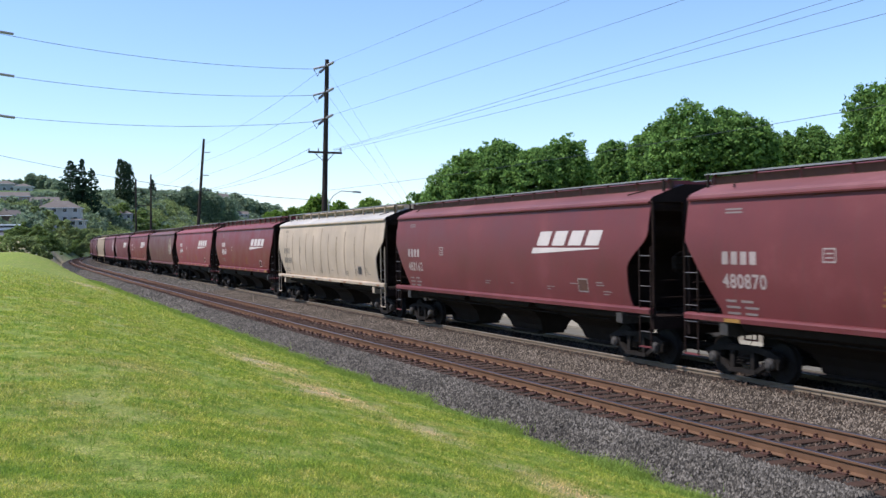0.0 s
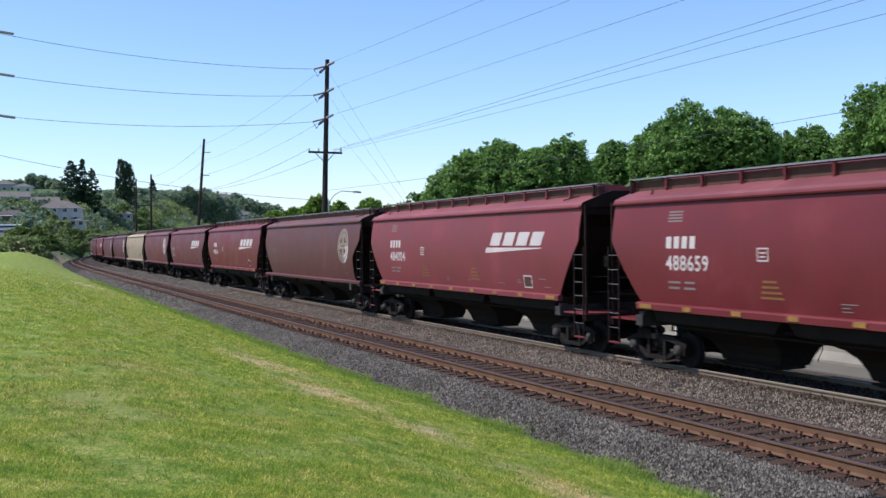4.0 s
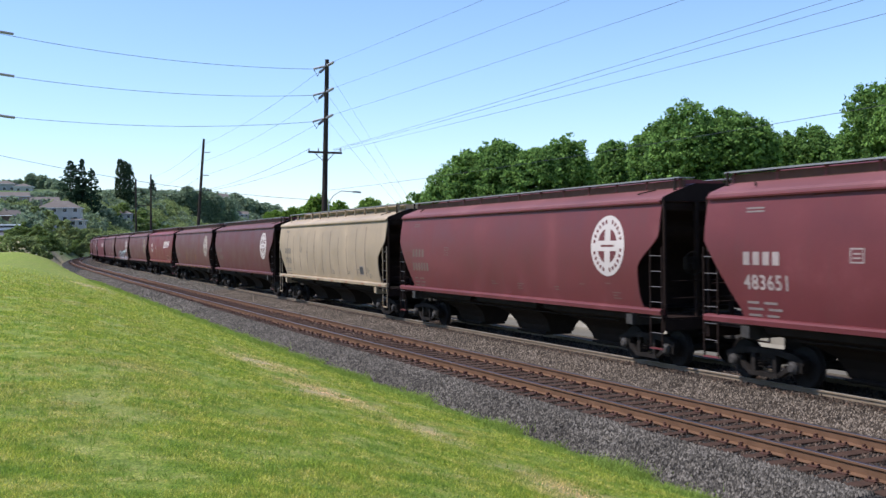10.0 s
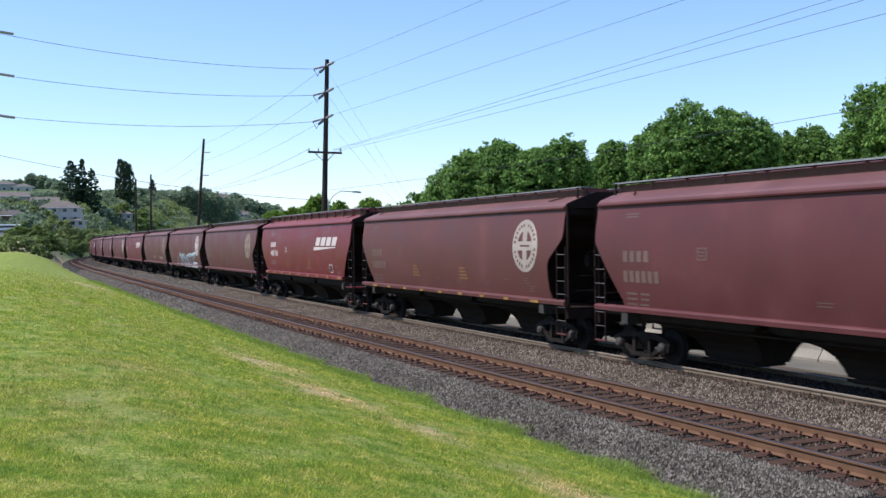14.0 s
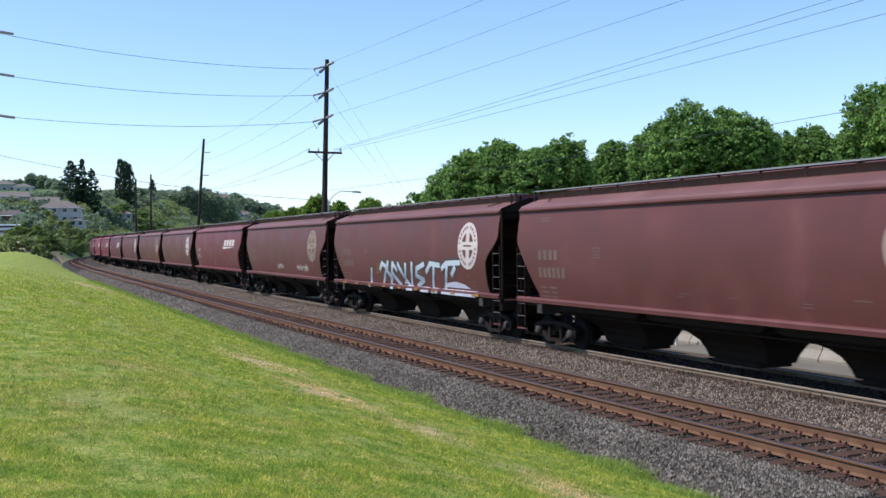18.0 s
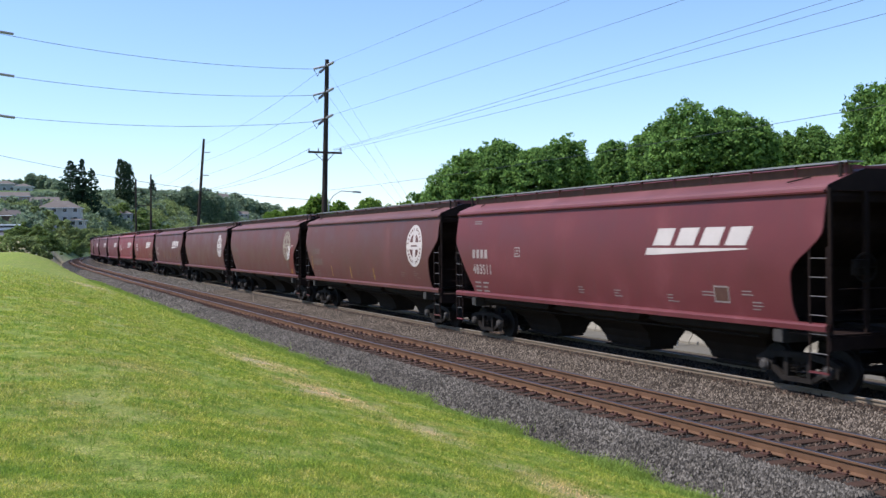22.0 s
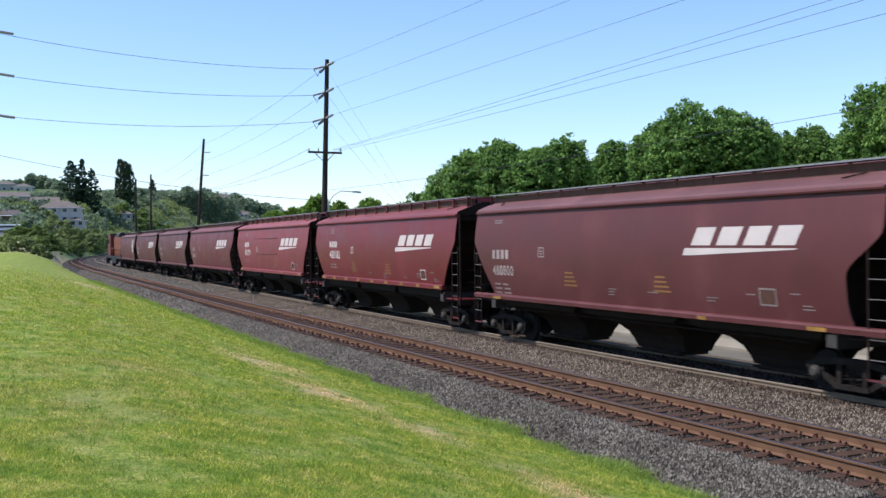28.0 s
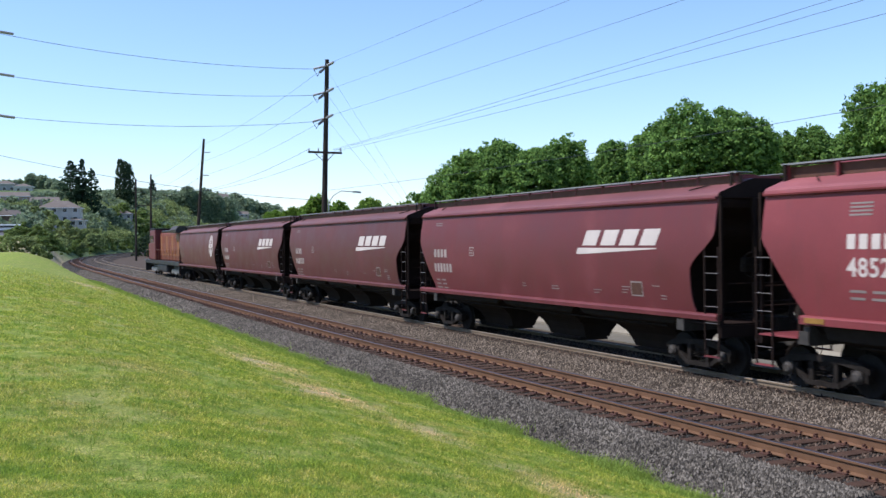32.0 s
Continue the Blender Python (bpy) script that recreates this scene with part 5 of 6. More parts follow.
for k, (x, y, top, r) in enumerate(MID):
    broadleaf(x, y, -1.0, top, r, 80 + k, M_LIGHTLEAF, 0.2, 18, "yellow-green broadleaf tree by the railway", dense=30.0)


def conifer(x, y, top, radius, seed, name="fir_tree", label="tall dark fir with drooping tiers on the hill"):
    g = np.random.default_rng(seed)
    z0 = float(ground_height([x], [y])[0])
    h = top - z0
    tree = new(name)
    tree.matrix_basis = pose(x, y, z0)
    cs, rs = [], []
    for k in range(520):
        u = 0.04 + 0.95 * g.random() ** 1.3
        rr = 1.35 * radius * (1 - u) ** 0.55 * (0.82 + 0.3 * math.sin(u * 40 + 3 * g.random()))
        a = g.uniform(0, math.tau)
        q = g.uniform(0.25, 1.0) ** 0.6
        cs.append((rr * q * math.cos(a), rr * q * math.sin(a), h * u - 0.22 * rr * q))
        rs.append(max(0.28, rr * 0.19))
    p, f = leaf_cloud(np.array(cs), np.array(rs), 18, 0.32, g, 0.6)
    c = new("crown", raw_mesh("crown", p, f, M_FIR))
    c.parent = tree
    part("trunk", Shape().tube([(0, 0, -0.3), (0, 0, h * 0.5), (0, 0, h)], 0.35, 8, 0.04), M_BARK, tree)
    return tagged(tree, label, "conifer", "hillside conifers")


for k, (x, y, top, r) in enumerate([(-142.2, 400, 33.8, 5.4), (-138.6, 402, 34.6, 3.2), (-134.4, 400, 30.8, 4.2), (-155.5, 560, 35.5, 2.4)]):
    conifer(x, y, top, r, 120 + k)


def poplar(x, y, top, radius, seed):
    g = np.random.default_rng(seed)
    z0 = float(ground_height([x], [y])[0])
    h = top - z0
    tree = new("poplar_tree")
    tree.matrix_basis = pose(x, y, z0)
    u = g.random(300)
    rr = 1.3 * radius * np.sin(np.pi * np.clip(0.12 + 0.86 * u, 0, 1)) ** 0.6 * 0.8
    a = g.uniform(0, math.tau, 300)
    cs = np.column_stack([rr * np.cos(a), rr * np.sin(a), h * (0.05 + 0.93 * u)])
    p, f = leaf_cloud(cs, radius * g.uniform(0.13, 0.26, 300), 22, 0.3, g, 1.9)
    c = new("crown", raw_mesh("crown", p, f, M_POPLAR))
    c.parent = tree
    part("trunk", Shape().tube([(0, 0, -0.3), (0, 0, h * 0.9)], 0.35, 8, 0.05), M_BARK, tree)
    return tagged(tree, "narrow dark columnar poplar on the hillside", "poplar", "poplars")


for k, (x, y, top, r) in enumerate([(-144.9, 470, 39.6, 2.0), (-143.6, 472, 38.6, 2.8), (-142.0, 474, 37.4, 2.4)]):
    poplar(x, y, top, r, 140 + k)
SKYLINE = [(-188.7, 480, 34.8, 3.6), (-184.2, 480, 34.5, 3.4), (-175.8, 470, 31.8, 3.6), (-169.1, 460, 30.2, 3.4), (-198.7, 490, 32.7, 4.0), (-209.0, 500, 33.1, 4.6),
           (-156.1, 540, 30.9, 5.0), (-151.3, 560, 30.6, 5.0), (-145.2, 560, 30.2, 5.4), (-139.7, 570, 32.8, 6.2), (-133.0, 575, 31.4, 5.6), (-126.5, 580, 30.6, 5.6), (-121.6, 590, 28.1, 5.4)]
for k, (x, y, top, r) in enumerate(SKYLINE):
    z0 = float(ground_height([x], [y])[0])
    broadleaf(x, y, min(z0, top - 6), top, r * 1.15, 160 + k, M_WOODS, 0.36, 16, "dark green tree on the hill's skyline", "skyline trees", 9.0, 1.0, -0.25)


def thicket(name, spots, seed, material, leaf, per, label, category, kind=""):
    """Shrubs and far woods: clumps heaped on the ground. spots: x, y, radius, height."""
    g = np.random.default_rng(seed)
    xs = np.array([q[0] for q in spots])
    ys = np.array([q[1] for q in spots])
    zs = ground_height(xs, ys)
    blobs = []
    for (x, y, r, h), z in zip(spots, zs):
        for u in (0.1, 0.38, 0.66, 0.92):
            for j in range(3):
                a = g.uniform(0, math.tau)
                q = r * (1.0 - 0.75 * u * u) * 0.8
                blobs.append((x + q * math.cos(a), y + q * math.sin(a), z + (h - r * 0.35) * u, r * g.uniform(0.4, 0.62)))
    cs, rs = clumps_on(blobs, g, 0.25, 8.0 / max(0.6, np.mean([q[2] for q in spots])) ** 1.2)
    p, f = leaf_cloud(cs, rs, per, leaf, g, three=kind == "stuff")
    o = new(name, raw_mesh(name, p, f, material))
    return tagged(o, label, category, kind=kind)


def slope_woods():
    g = np.random.default_rng(77)
    ang = np.radians(np.concatenate([g.uniform(-18.6, -4.0, 1100), g.uniform(-25.5, -18.6, 210)]))
    y = np.concatenate([g.uniform(330, 780, 1100), g.uniform(270, 470, 210)])
    x = y * np.tan(ang)
    s, d = to_line(x, y)
    low = np.arange(1310) >= 1100
    spots = [(float(a), float(b), float(r), float(h)) for a, b, r, h, dd in zip(x, y, np.where(low, g.uniform(1.6, 3.2, 1310), g.uniform(3.0, 5.2, 1310)), np.where(low, g.uniform(2.0, 4.6, 1310), g.uniform(5, 10, 1310)), d) if dd < -11]
    zg = ground_height(np.array([q[0] for q in spots]), np.array([q[1] for q in spots]))
    spots = [(a, b, r, min(h, 3.1 + 0.047 * b - z)) for (a, b, r, h), z in zip(spots, zg) if 3.1 + 0.047 * b - z > 1.2]
    thicket("hillside_woods", spots, 78, M_WOODS, 0.62, 4, "mixed green woods and shrubs covering the hillside", "woods", "stuff")
    s = g.uniform(205, 560, 1000)
    d = -5.0 - 45.0 * g.random(1000) ** 1.4
    spots = []
    for a, b in zip(s, d):
        q = on_line(a, b)
        z = float(ground_height([q.x], [q.y])[0])
        far = 0.02 * max(0.0, a - 300)
        h = min(g.uniform(1.2, 3.4) + far, 3.1 + 0.04 * q.y - z)
        lot = -150 < q.x + (q.y - 222) * 0.42 - 6 < -98 and 222 < q.y < 275
        if q.x / q.y < -0.376 and q.y < 300:
            h = min(h, 1.2)
        if a < 245 and b > -9.5 or -0.366 < q.x / q.y < -0.334 and q.y < 335:
            continue
        if h > 0.8 and not lot and b < -5.5 - h * 0.5 and not (q.x < -96 and 312 < q.y < 342 and h + z > 9.0):
            spots.append((q.x, q.y, h * 0.75, h))
    thicket("bank_shrubs", spots, 80, M_BANK, 0.33, 5, "mixed green shrubs on the railway bank", "shrubs", "stuff")
    spots = []
    for k in range(170):
        y = g.uniform(720, 1050)
        spots.append((y * math.tan(math.radians(g.uniform(-14, 3))), y, g.uniform(5, 8), g.uniform(7, 12)))
    thicket("far_woods", spots, 79, M_WOODS, 1.5, 4, "hazy far wooded ridge", "woods", "stuff")


slope_woods()
thicket("tree_understory", under, 98, M_MAPLE, 0.2, 40, "dense green undergrowth filling the row of trees", "undergrowth", "stuff")
thicket("bramble_bush", [(-61.4, 149, 1.5, 2.3), (-60.2, 149.5, 1.5, 2.5), (-59.0, 149, 1.4, 2.2), (-62.8, 150, 1.3, 1.7), (-57.9, 149, 1.1, 1.7), (-57.0, 149, 0.9, 1.3), (-56.2, 149, 0.6, 0.7), (-64.2, 150, 1.2, 1.2)], 90, M_BANK, 0.13, 50, "low dense bramble bush at the lawn's end", "bush")
thicket("bank_bush", [(-80.5, 200, 2.4, 3.2), (-78.0, 202, 2.6, 4.0), (-83.5, 203, 2.2, 2.6), (-76.2, 204, 2.2, 3.4), (-75.6, 198, 1.6, 2.2), (-81.0, 196, 1.6, 2.2)], 99, M_BRAMBLE, 0.2, 60, "olive green bushes heaped on the bank", "bush")
thicket("large_shrub", [(-100.3, 276, 3.4, 8.2), (-104.8, 280, 3.0, 6.5), (-97.4, 282, 2.0, 4.4), (-102.5, 272, 2.8, 5.6)], 91, M_BANK, 0.28, 80, "tall loose green shrub on the bank", "shrub")
thicket("dark_thicket", [(-87.5, 308, 2.6, 6.6), (-84.5, 305, 2.6, 7.2), (-81.5, 303, 2.4, 7.0), (-90.0, 310, 2.0, 4.6), (-79.0, 301, 2.2, 6.6)], 100, M_POPLAR, 0.26, 60, "dark green thicket behind the railway curve", "thicket")
thicket("garden_shrubs", [(-120.0, 318, 2.6, 4.6), (-115.5, 320, 2.4, 4.4), (-124.0, 318, 2.6, 5.0), (-111.0, 322, 2.6, 4.8), (-108.0, 326, 2.2, 4.0), (-117.5, 312, 2.2, 3.2), (-112.5, 312, 2.2, 3.0)], 96, M_BANK, 0.34, 45, "green garden shrubs below the house", "shrub")
front = []
for k, x in enumerate(np.arange(-123.5, -104.5, 1.9)):
    y = 318.0 + 3.0 * (k % 2)
    front.append((float(x), y, 2.4, 7.2 - 0.9 * (k % 3) - float(ground_height([x], [y])[0])))
thicket("garden_hedge", [q for q in front if q[3] > 1.5], 97, M_BANK, 0.28, 70, "tall uneven green shrubs below the houses", "shrub")
thicket("round_shrub", [(-124.3, 375, 3.0, 5.2)], 92, M_WOODS, 0.3, 90, "rounded dark green shrub on the bank", "shrub")
thicket("bank_thicket", [(-124.5, 424, 6.0, 13.5), (-130.5, 420, 5.6, 12.0), (-119.5, 432, 5.6, 12.5), (-114, 440, 5.0, 11)], 93, M_BRAMBLE, 0.36, 70, "tall green thicket above the curve", "thicket")
thicket("bank_weeds", [(float(q.x), float(q.y), 1.3, 1.5) for q in (on_line(s, -4.6 - 5.5 * ((s * 7) % 3) / 3, 0) for s in np.arange(262, 430, 5.0))], 94, M_BRAMBLE, 0.34, 10, "rough weeds and low shrubs along the bank", "weeds", "stuff")
thicket("yard_weeds", [(float(q.x), float(q.y), 0.35, 0.6) for q in (on_line(s, D_TRAIN + 7.4 + ((s * 13) % 5) * 0.2, 0) for s in np.arange(2, 48, 1.3))], 95, M_LIGHTLEAF, 0.08, 10, "dry green weeds behind the barriers", "weeds", "stuff")


# ---------------- poles and wires ----------------
def pole(x, y, z0, top, lean, radius, label):
    p = new("utility_pole")
    p.matrix_basis = pose(x, y, z0)
    h = top - z0
    part("shaft", Shape().tube([(0, 0, -0.5), (lean * 0.5, 0, h * 0.5), (lean, 0, h)], radius, 12, radius * 0.62), M_POLE, p, "tapered brown wooden shaft")
    return tagged(p, label, "utility pole", "pole line")


ALONG = Vector((math.sin(-0.4184), math.cos(-0.4184), 0))
ACROSS = Vector((math.cos(0.4184), math.sin(0.4184), 0))


def insulator(parent, a, b):
    """A string of porcelain discs from a to b, in the pole's space."""
    a, b = Vector(a), Vector(b)
    s = Shape().tube([a, b], 0.03, 6)
    n = 7
    for k in range(n):
        c = a.lerp(b, (k + 0.6) / n)
        d = (b - a).normalized() * 0.05
        s.tube([c - d, c + d], 0.11, 10, 0.06)
    part("insulator", s, M_INSUL, parent, "grey porcelain insulator string")


def main_pole():
    p = pole(-9.25, 80, -1.0, 16.75, 0.55, 0.25, "tall leaning brown wooden pole with insulators and crossarm")
    for z, dz in ((16.25, 0), (14.25, 0), (12.25, 0)):
        hz = z + 1.0
        x = 0.55 * hz / 17.75
        insulator(p, (x - 0.15, -0.05, hz), (x - 1.0, -0.3, hz - 0.25))
        insulator(p, (x + 0.05, -0.1, hz + 0.05), (x + 0.6, -0.75, hz + 0.2))
        insulator(p, (x - 0.1, 0.1, hz - 0.05), (x - 0.7, 0.9, hz - 0.35))
        part("jumper_wire", Shape().tube([(x - 1.0, -0.3, hz - 0.25), (x - 0.75, 0.2, hz - 0.75), (x - 0.7, 0.9, hz - 0.35)], 0.02, 5), M_WIRE, p)
    z = 10.6
    x = 0.55 * z / 17.75
    arm = Shape()
    arm.prism([(x - 1.3, z + 0.02), (x + 1.3, z - 0.10), (x + 1.3, z + 0.06), (x - 1.3, z + 0.18)], "y", -0.32, -0.20)
    part("crossarm", arm, M_POLE, p, "wooden crossarm")
    for sx in (-1, 1):
        part("brace", Shape().tube([(x + sx * 0.75, -0.3, z), (x, -0.24, z - 0.75)], 0.03, 5), M_CAST, p)
    for k in (-1.22, -0.5, 1.2):
        part("pin_insulator", Shape().tube([(x + k, -0.26, z + 0.1), (x + k, -0.26, z + 0.24), (x + k, -0.26, z + 0.36)], 0.07, 8, 0.045), M_INSUL, p)
    return p


main_pole()
p2 = pole(-31.4, 132, -1.2, 15.8, 1.35, 0.24, "leaning dark wooden pole with short side arms")
for z in (15.3, 12.4):
    part("side_arm", Shape().tube([(1.3 * z / 17, 0, z), (1.3 * z / 17 + 1.0, -0.2, z - 0.03)], 0.05, 6), M_POLE, p2)
p3 = pole(-51.8, 185, -1.6, 14.7, 0.2, 0.24, "distant brown wooden pole with small arms")
for z in (14.4, 12.2):
    part("side_arm", Shape().tube([(0, 0, z), (1.0, -0.2, z)], 0.05, 6), M_POLE, p3)
p4 = pole(-70.0, 238, -1.9, 17.1, 0.2, 0.26, "brown wooden pole with a crossarm by the curve")
part("crossarm", Shape().box(-0.6, 1.6, -0.1, 0.1, 15.8, 16.0), M_POLE, p4)
part("crossarm", Shape().box(0.0, 3.6, -0.1, 0.1, 12.8, 12.98), M_POLE, p4)
left_pole = pole(-30.2, 67.5, 1.0, 18.0, 0.0, 0.25, "brown wooden pole standing on the lawn")
right_pole = pole(26.2, 7.5, -1.0, 18.5, 0.0, 0.25, "brown wooden pole beside the gravel yard")


def wire(name, a, b, sag, r, label, group="overhead wires", n=18):
    a, b = Vector(a), Vector(b)
    pts = [a.lerp(b, k / n) - Vector((0, 0, sag * 4 * (k / n) * (1 - k / n))) for k in range(n + 1)]
    return tagged(part(name, Shape().tube(pts, r, 5), M_WIRE), label, "cable", group)


L_W = "thin dark overhead power wire against the sky"
for za, zb in ((16.0, 16.75), (14.0, 14.05), (12.0, 11.35)):
    wire("power_wire", (-9.7, 79.7, za), (-29.4, 67.6, zb), 0.55, 0.016, L_W)
for za in (16.8, 14.05, 11.35):
    part("insulator", Shape().tube([(1.2, 0.3, za - 1.0), (2.35, 0.75, za - 1.15)], 0.09, 8), M_INSUL, left_pole, "grey porcelain insulator string")
# towards the right pole, along the line
for a, b in (((-8.2, 79.2, 16.45), (2.4, 59.6, 16.75)), ((-8.2, 79.2, 14.45), (6.2, 52.0, 14.95)), ((-8.2, 79.2, 12.45), (9.9, 44.0, 13.1)),
             ((-8.3, 79.6, 9.85), (13.2, 36.6, 11.35)), ((-8.3, 79.8, 9.8), (14.0, 36.2, 11.2)), ((-7.9, 79.7, 9.75), (15.2, 35.7, 10.8))):
    a, b = Vector(a), Vector(b)
    wire("power_wire", a, a + (b - a) * (72.0 / (a.y - b.y)), 0.25, 0.009, L_W)
wire("telephone_cable", (-9.2, 79.6, 6.7), (26.0, 8.0, 7.9), 0.45, 0.009, "low dark cable passing in front of the trees")
wire("telephone_cable", (-9.2, 79.6, 6.0), (-29.5, 67.6, 8.9), 0.5, 0.015, "low dark cable crossing above the tracks")
for za, zb in ((15.9, 15.3), (13.9, 13.2), (12.0, 11.5)):
    wire("power_wire", (-9.6, 81.0, za), (-30.2, 131.6, zb - 0.3), 0.5, 0.010, L_W)
    wire("power_wire", (-30.4, 132.2, zb - 0.3), (-51.6, 184.8, zb - 1.2), 0.6, 0.014, L_W)
for dx in (-1.2, 1.2):
    wire("power_wire", (-9.0 + dx, 79.8, 9.9), (-31.0 + dx * 0.3, 131.8, 9.2), 0.6, 0.014, L_W)
for z in (16.1, 14.2, 12.2):
    wire("guy_wire", (-8.8, 80, z), (1.5, 84.0, -0.6), 0.0, 0.007, "thin steel guy wire down from the pole")
M_LAMP = plain("galvanised_lamp", (0.3, 0.31, 0.32), 0.4, 0.6, 0.15)
lamp = new("street_lamp")
lamp.matrix_basis = pose(-10.9, 100, -1.0)
part("post", Shape().tube([(0, 0, -0.2), (0, 0, 7.6)], 0.10, 10, 0.06), M_LAMP, lamp)
part("arm", Shape().tube([(0, 0, 7.5), (0.5, 0, 8.2), (1.2, 0, 8.6), (2.4, 0, 8.5)], 0.04, 8), M_LAMP, lamp)
part("lamp_head", Shape().prism([(2.3, 8.42), (3.1, 8.36), (3.15, 8.46), (2.9, 8.56), (2.4, 8.58)], "y", -0.17, 0.17), M_LAMP, lamp, "grey cobra-head lantern")
tagged(lamp, "grey steel street lamp with a curved arm", "street lamp")


# ---------------- houses on the hill ----------------
M_GLASS = plain("dark_window_glass", (0.03, 0.035, 0.04), 0.1, 0, 0.1)
M_SHINGLE = plain("grey_brown_shingles", (0.17, 0.145, 0.125), 0.9, 0, 0.25, 0.8, 9, 0.5, 0.02)
WALLS = {"white": plain("white_siding", (0.50, 0.47, 0.42), 0.7, 0, 0.1, 0.6, 12), "grey": plain("grey_siding", (0.36, 0.355, 0.34), 0.7, 0, 0.12, 0.6, 12),
         "tan": plain("tan_siding", (0.36, 0.29, 0.22), 0.7, 0, 0.12, 0.6, 12), "brown": plain("brown_siding", (0.17, 0.11, 0.075), 0.7, 0, 0.15, 0.6, 12)}


def house(x, y, w, dep, h, rise, turn, tone, hip=True, floors=2, lift=0.0, label=""):
    z0 = float(ground_height([x], [y])[0]) + lift
    ob = new("house")
    ob.matrix_basis = pose(x, y, z0, 0, 0, turn)
    part("wall", Shape().box(-w / 2, w / 2, -dep / 2, dep / 2, min(-5.0, -2.0 - lift), h, 0.03), WALLS[tone], ob)
    e = 0.5
    lo = [(-w / 2 - e, -dep / 2 - e, h), (w / 2 + e, -dep / 2 - e, h), (w / 2 + e, dep / 2 + e, h), (-w / 2 - e, dep / 2 + e, h)]
    q = dep / 2 if hip else 0.0
    hi = [(-w / 2 + q, -0.05, h + rise), (w / 2 - q, -0.05, h + rise), (w / 2 - q, 0.05, h + rise), (-w / 2 + q, 0.05, h + rise)]
    roof = part("roof", Shape().frustum(lo, hi), M_SHINGLE, ob)
    part("eave", Shape().box(-w / 2 - e, w / 2 + e, -dep / 2 - e, dep / 2 + e, h - 0.2, h - 0.01), M_TRIM, ob, "white eave board")
    part("chimney", Shape().box(-w / 2 + 0.1, -w / 2 + 0.8, -0.5, 0.3, h - 0.3, h + rise + 0.4, 0.03), M_CONCRETE, roof)
    n = max(2, int(w / 2.6))
    for fl in range(floors):
        zc = 0.9 + fl * 2.7
        if zc + 1.3 > h:
            break
        for k in range(n):
            cx = -w / 2 + w * (k + 0.5) / n
            win = part("window", Shape().box(cx - 0.7, cx + 0.7, -dep / 2 - 0.05, -dep / 2 + 0.05, zc, zc + 1.3, 0.02), M_TRIM, ob)
            part("pane", Shape().box(cx - 0.58, cx + 0.58, -dep / 2 - 0.07, -dep / 2 - 0.02, zc + 0.1, zc + 1.2), M_GLASS, win)
        cy = 0.0
        win = part("window", Shape().box(w / 2 - 0.05, w / 2 + 0.05, cy - 0.7, cy + 0.7, zc, zc + 1.3, 0.02), M_TRIM, ob)
        part("pane", Shape().box(w / 2 + 0.02, w / 2 + 0.07, cy - 0.58, cy + 0.58, zc + 0.1, zc + 1.2), M_GLASS, win)
    return tagged(ob, label or f"{tone} hillside house with a shingled roof", "house", "hillside houses")


house(-121.0, 331, 12.5, 8.0, 5.0, 2.3, 14, "white", lift=0.8, label="pale two-storey house with a brown hip roof")
house(-114.6, 328, 4.4, 8.0, 5.2, 0.5, 14, "white", lift=0.6, floors=2, label="grey flat-fronted house wing with a low roof")
house(-184.0, 440, 9.0, 8.0, 3.6, 1.5, 15, "grey", lift=-1.2)
house(-175.5, 438, 7.0, 7.0, 3.0, 1.4, 15, "white", lift=-1.4)
house(-149.0, 362, 11.0, 8.0, 2.9, 1.6, 20, "tan", False, 1, lift=0.3)
house(-137.0, 360, 9.0, 7.0, 2.7, 1.5, 20, "tan", False, 1, lift=0.3)
house(-124.5, 301, 5.5, 6.0, 2.5, 1.6, 70, "brown", False, 1, lift=0.4, label="small brown gabled house above the lot")
house(-129.0, 420, 8.4, 7.0, 2.8, 1.6, 12, "grey", True, 1, lift=6.0, label="low grey house among the shrubs")
house(-146.0, 690, 8.0, 7.0, 6.5, 2.6, 25, "white", False, lift=3.0, label="white gabled house on the far ridge")
house(-134.0, 694, 9.0, 7.0, 5.0, 2.0, 20, "grey", False, lift=3.0, label="grey house on the far ridge")


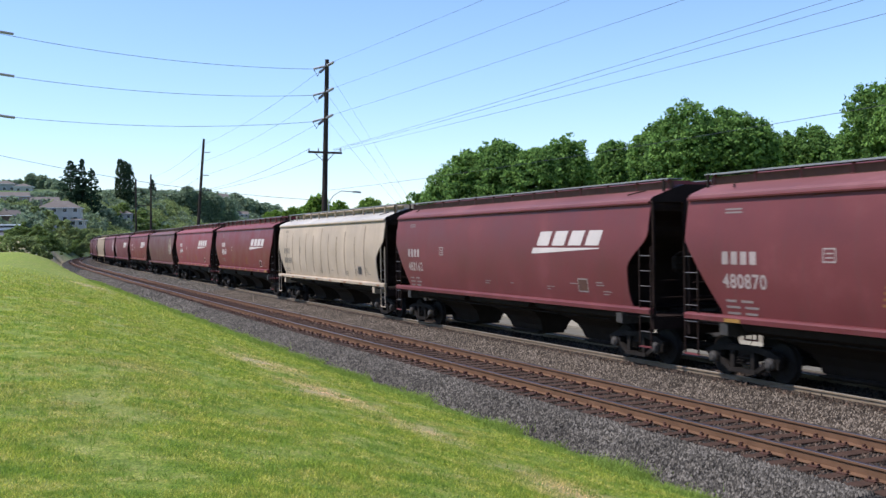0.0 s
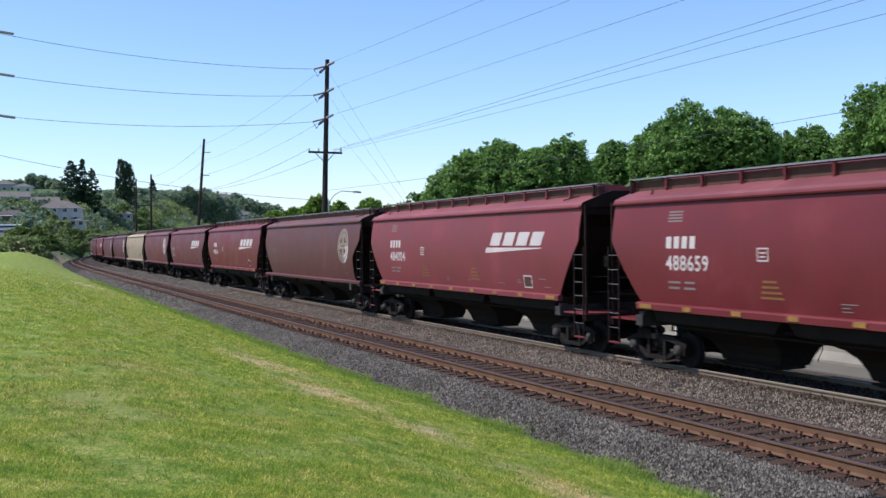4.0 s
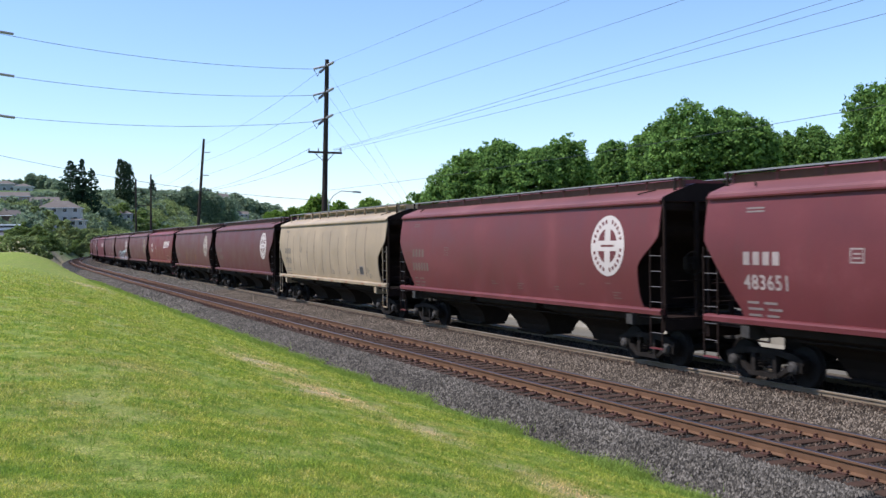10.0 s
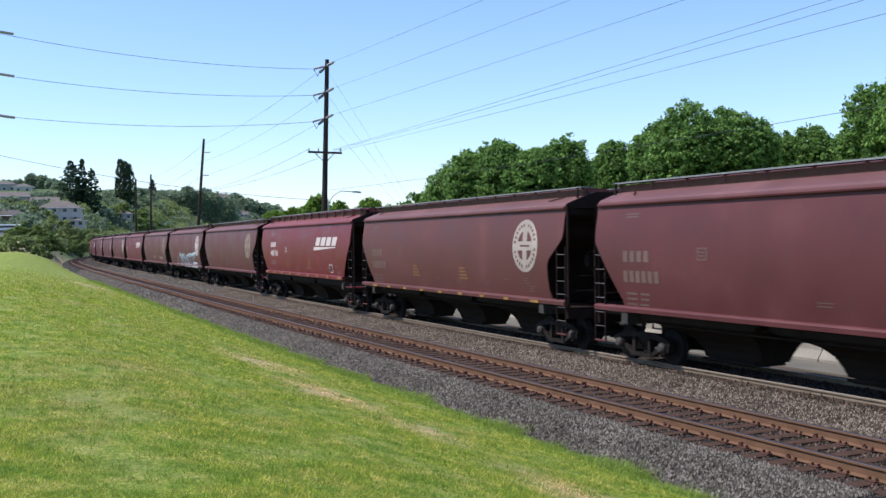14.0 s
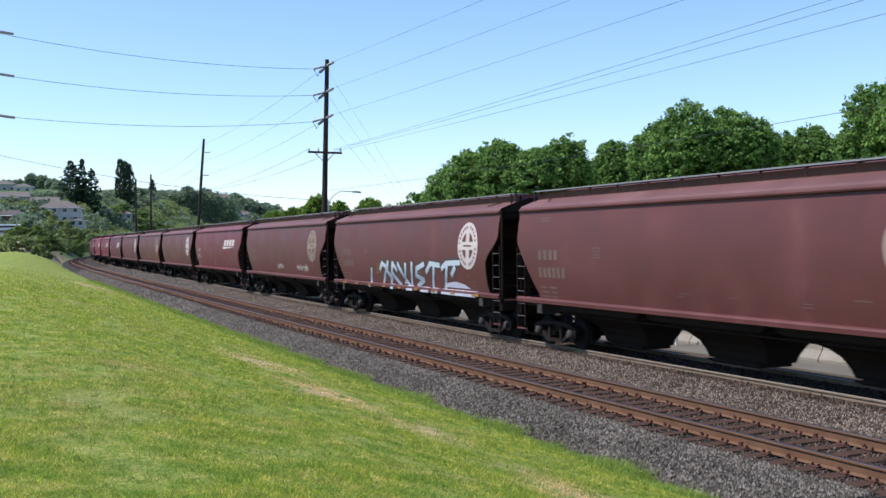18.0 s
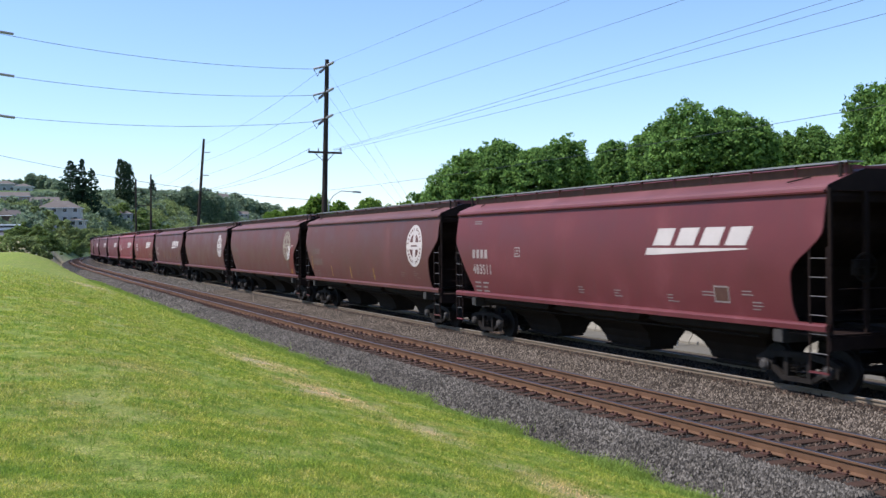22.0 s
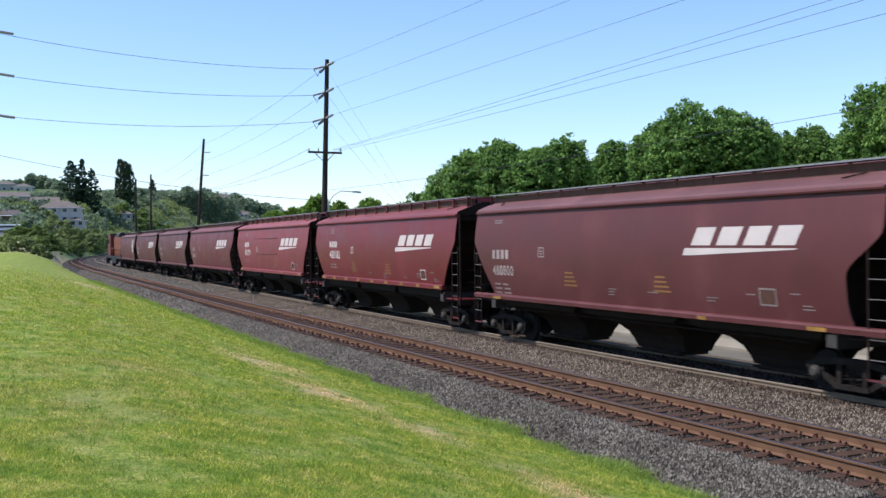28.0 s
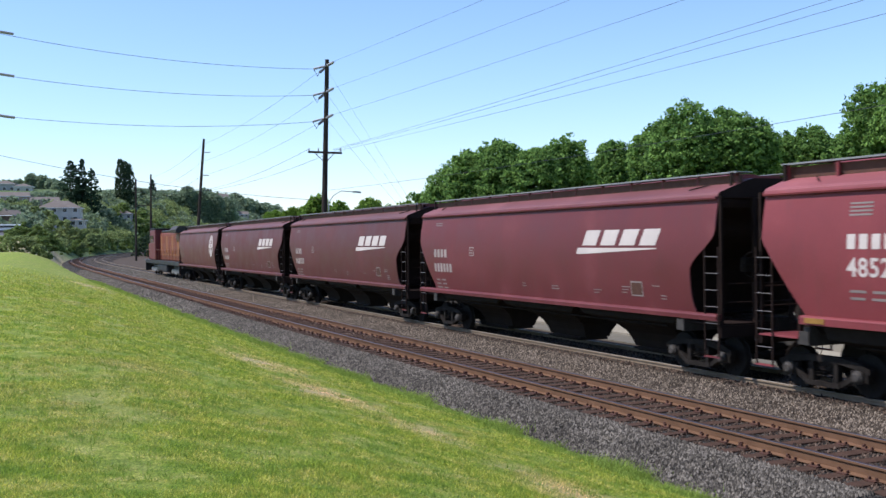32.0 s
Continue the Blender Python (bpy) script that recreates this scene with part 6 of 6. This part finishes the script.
def lot_things():
    """The parking lot at the foot of the hill with its fence and a parked trailer."""
    f = new("fence")
    z0 = float(ground_height([-113.5], [290.0])[0])
    f.matrix_basis = pose(-113.5, 290.0, z0, 0, 0, 20)
    for k in range(9):
        part("post", Shape().box(-6 + 1.5 * k - 0.06, -6 + 1.5 * k + 0.06, -0.06, 0.06, -0.3, 2.2), M_POLE, f)
    for k in range(8):
        part("panel", Shape().box(-5.94 + 1.5 * k, -4.56 + 1.5 * k, -0.03, 0.03, 0.1, 2.0 if k % 3 else 1.8), WALLS["grey"], f)
    tagged(f, "weathered grey wooden fence above the lot", "fence")
    v = new("trailer")
    z1 = float(ground_height([-112.5], [268.0])[0])
    v.matrix_basis = pose(-112.5, 268.0, z1, 0, 0, 15)
    part("body", Shape().box(-4.5, 4.5, -1.2, 1.2, 0.7, 2.3, 0.12), M_TRIM, v)
    part("window", Shape().box(-3.4, 3.4, -1.215, -1.19, 1.45, 1.95), M_GLASS, v)
    for x in (-2.2, 2.2):
        part("wheel", Shape().wheel(x, -1.25, 0.4, 0.4, 0.25), M_UNDER, v)
        part("wheel", Shape().wheel(x, 1.0, 0.4, 0.4, 0.25), M_UNDER, v)
    part("skirt", Shape().box(-4.3, 4.3, -1.1, 1.1, 0.45, 0.7), M_UNDER, v)
    tagged(v, "long white parked trailer on the lot", "trailer")
    gx, gy = np.meshgrid(np.linspace(-150, -98, 33), np.linspace(222, 275, 28))
    gx = gx - (gy - 222) * 0.42 + 6
    zz = ground_height(gx.ravel(), gy.ravel()) + 0.12
    n = 33
    q = np.array([(j * n + i, j * n + i + 1, (j + 1) * n + i + 1, (j + 1) * n + i) for j in range(27) for i in range(n - 1)])
    tagged(new("parking_lot", raw_mesh("parking_lot", np.column_stack([gx.ravel(), gy.ravel(), zz]), q, M_ASPHALT)), "worn grey asphalt lot at the hill's foot", "parking lot", kind="structure")


lot_things()


# ---------------- the locomotive at the train's tail ----------------
M_ORANGE = paint("orange_locomotive_paint", (0.17, 0.038, 0.018), amount=0.35)
M_LBLACK = paint("black_locomotive_paint", (0.022, 0.021, 0.02), amount=0.2)
M_STRIPE = plain("yellow_stripe", (0.24, 0.085, 0.025), 0.5, 0, 0.15)


def locomotive():
    l = new("locomotive")
    part("underframe", Shape().box(-11.0, 11.0, -1.5, 1.5, 1.15, 1.5, 0.03), M_LBLACK, l)
    part("long_hood", Shape().box(-3.6, 9.9, -1.0, 1.0, 1.5, 4.1, 0.12), M_ORANGE, l, "orange engine hood with vertical doors")
    part("roof", Shape().box(-3.6, 9.8, -0.9, 0.9, 4.1, 4.35, 0.1), M_LBLACK, l)
    part("radiator_wing", Shape().prism([(-1.55, 4.0), (1.55, 4.0), (1.6, 4.25), (1.3, 4.6), (-1.3, 4.6), (-1.6, 4.25)], "x", 6.6, 10.3), M_CAST, l, "dusty grey radiator housing")
    cab = part("cab", Shape().box(-7.4, -3.7, -1.5, 1.5, 1.5, 4.45, 0.12), PAINTS["redbrown"], l, "dull red cab")
    part("cab_roof", Shape().box(-7.5, -3.6, -1.52, 1.52, 4.46, 4.58, 0.04), M_LBLACK, cab)
    for x in (-6.6, -5.2):
        part("window", Shape().box(x - 0.45, x + 0.45, -1.53, -1.48, 3.2, 3.9), M_GLASS, cab)
    part("nose", Shape().box(-10.2, -7.5, -1.3, 1.3, 1.5, 3.2, 0.2), PAINTS["redbrown"], l, "dull red nose")
    part("stripe", Shape().box(-3.5, 9.8, -1.02, -1.003, 2.0, 2.12), M_STRIPE, l, "yellow stripe")
    for k in range(11):
        x = -3.0 + 1.15 * k
        part("hood_door", Shape().box(x, x + 1.05, -1.035, -1.0, 2.2, 3.8, 0.01), M_ORANGE if k % 3 else M_STRIPE, l)
    part("fuel_tank", Shape().box(-3.2, 3.2, -1.4, 1.4, 0.45, 1.15, 0.15), M_LBLACK, l)
    for j in (-1, 1):
        t = part("truck", Shape().box(-2.3, 2.3, -0.95, 0.95, 0.55, 1.05, 0.04), M_CAST, l, "grey six-wheel locomotive truck", at=pose(j * 6.9, 0, 0))
        for k in (-1.9, 0.0, 1.9):
            piece("wheelset", ME_WHEELS, t, pose(k, 0, 0.42))
        for side in (-1, 1):
            part("side_frame", Shape().prism([(-2.6, 0.45), (-2.4, 0.75), (2.4, 0.75), (2.6, 0.45), (2.0, 0.38), (1.2, 0.55), (0.6, 0.35), (-0.6, 0.35), (-1.2, 0.55), (-2.0, 0.38)], "y", side * 1.05 - 0.08, side * 1.05 + 0.08), M_GALV, t)
        part("pilot", Shape().box(min(j * 11.0, j * 11.25), max(j * 11.0, j * 11.25), -1.5, 1.5, 0.35, 1.5, 0.03), M_LBLACK, l)
        part("coupler", Shape().box(min(j * 11.2, j * 11.5), max(j * 11.2, j * 11.5), -0.13, 0.13, 0.7, 0.95, 0.03), M_CAST, l)
    for side in (-1, 1):
        rail_ = part("handrail", Shape().tube([(-10.8, side * 1.42, 2.5), (10.8, side * 1.42, 2.5)], 0.02, 5), M_STRIPE, l, "yellow handrail")
        for k in range(13):
            x = -10.8 + 1.8 * k
            part("stanchion", Shape().tube([(x, side * 1.42, 1.5), (x, side * 1.42, 2.5)], 0.018, 5), M_STRIPE, rail_)
    return tagged(l, "orange and dull red diesel locomotive at the train's tail", "locomotive", "freight train")


LOCO = locomotive()


# ---------------- what moves ----------------
SPEED, SLOW, GAP0 = 12.6812, -0.01521, 2.984


def train_s(t):
    """How far along the line the gap behind the first car stands at t seconds."""
    return GAP0 - SPEED * t - SLOW * t * t / 2


def ride(centre, base):
    """Pose of a car whose trucks stand on the line at centre +- base."""
    a, b = on_line(centre - base, D_TRAIN), on_line(centre + base, D_TRAIN)
    f = (a - b).normalized()
    left = Vector((-f.y, f.x, 0)).normalized()
    up = f.cross(left)
    m = Matrix((f, left, up)).transposed().to_4x4()
    m.translation = (a + b) / 2
    return m


def motions():
    behind = 0.0
    times = [float(t) for t in range(0, 33)]
    for i, car in enumerate(TRAIN):
        mid = behind - LENGTHS[0] / 2 if i == 0 else behind + LENGTHS[i] / 2
        if i:
            behind += LENGTHS[i]
        walk(car, [(t, ride(train_s(t) + mid, 6.97)) for t in times])
    if LOCO:
        walk(LOCO, [(t, ride(train_s(t) + behind + 11.3, 6.9)) for t in times])
    spin = {}
    for o in [o for thing in (*TRAIN, LOCO) if thing for o in thing.children_recursive if o.name.startswith("wheelset")]:
        place = o.matrix_basis.translation.copy()
        key = tuple(round(v, 3) for v in place)
        if key not in spin:
            step = []
            for k in range(961):
                t = k / 30
                a = math.degrees((SPEED * t + SLOW * t * t / 2) / 0.42)
                step.append((t, pose(*place, 0, a % 360, 0)))
            walk(o, step)
            spin[key] = o
        else:
            src = spin[key]
            o.rotation_mode = "QUATERNION"
            o.animation_data_create()
            o.animation_data.action = src.animation_data.action
            o.animation_data.action_slot = src.animation_data.action_slot


motions()
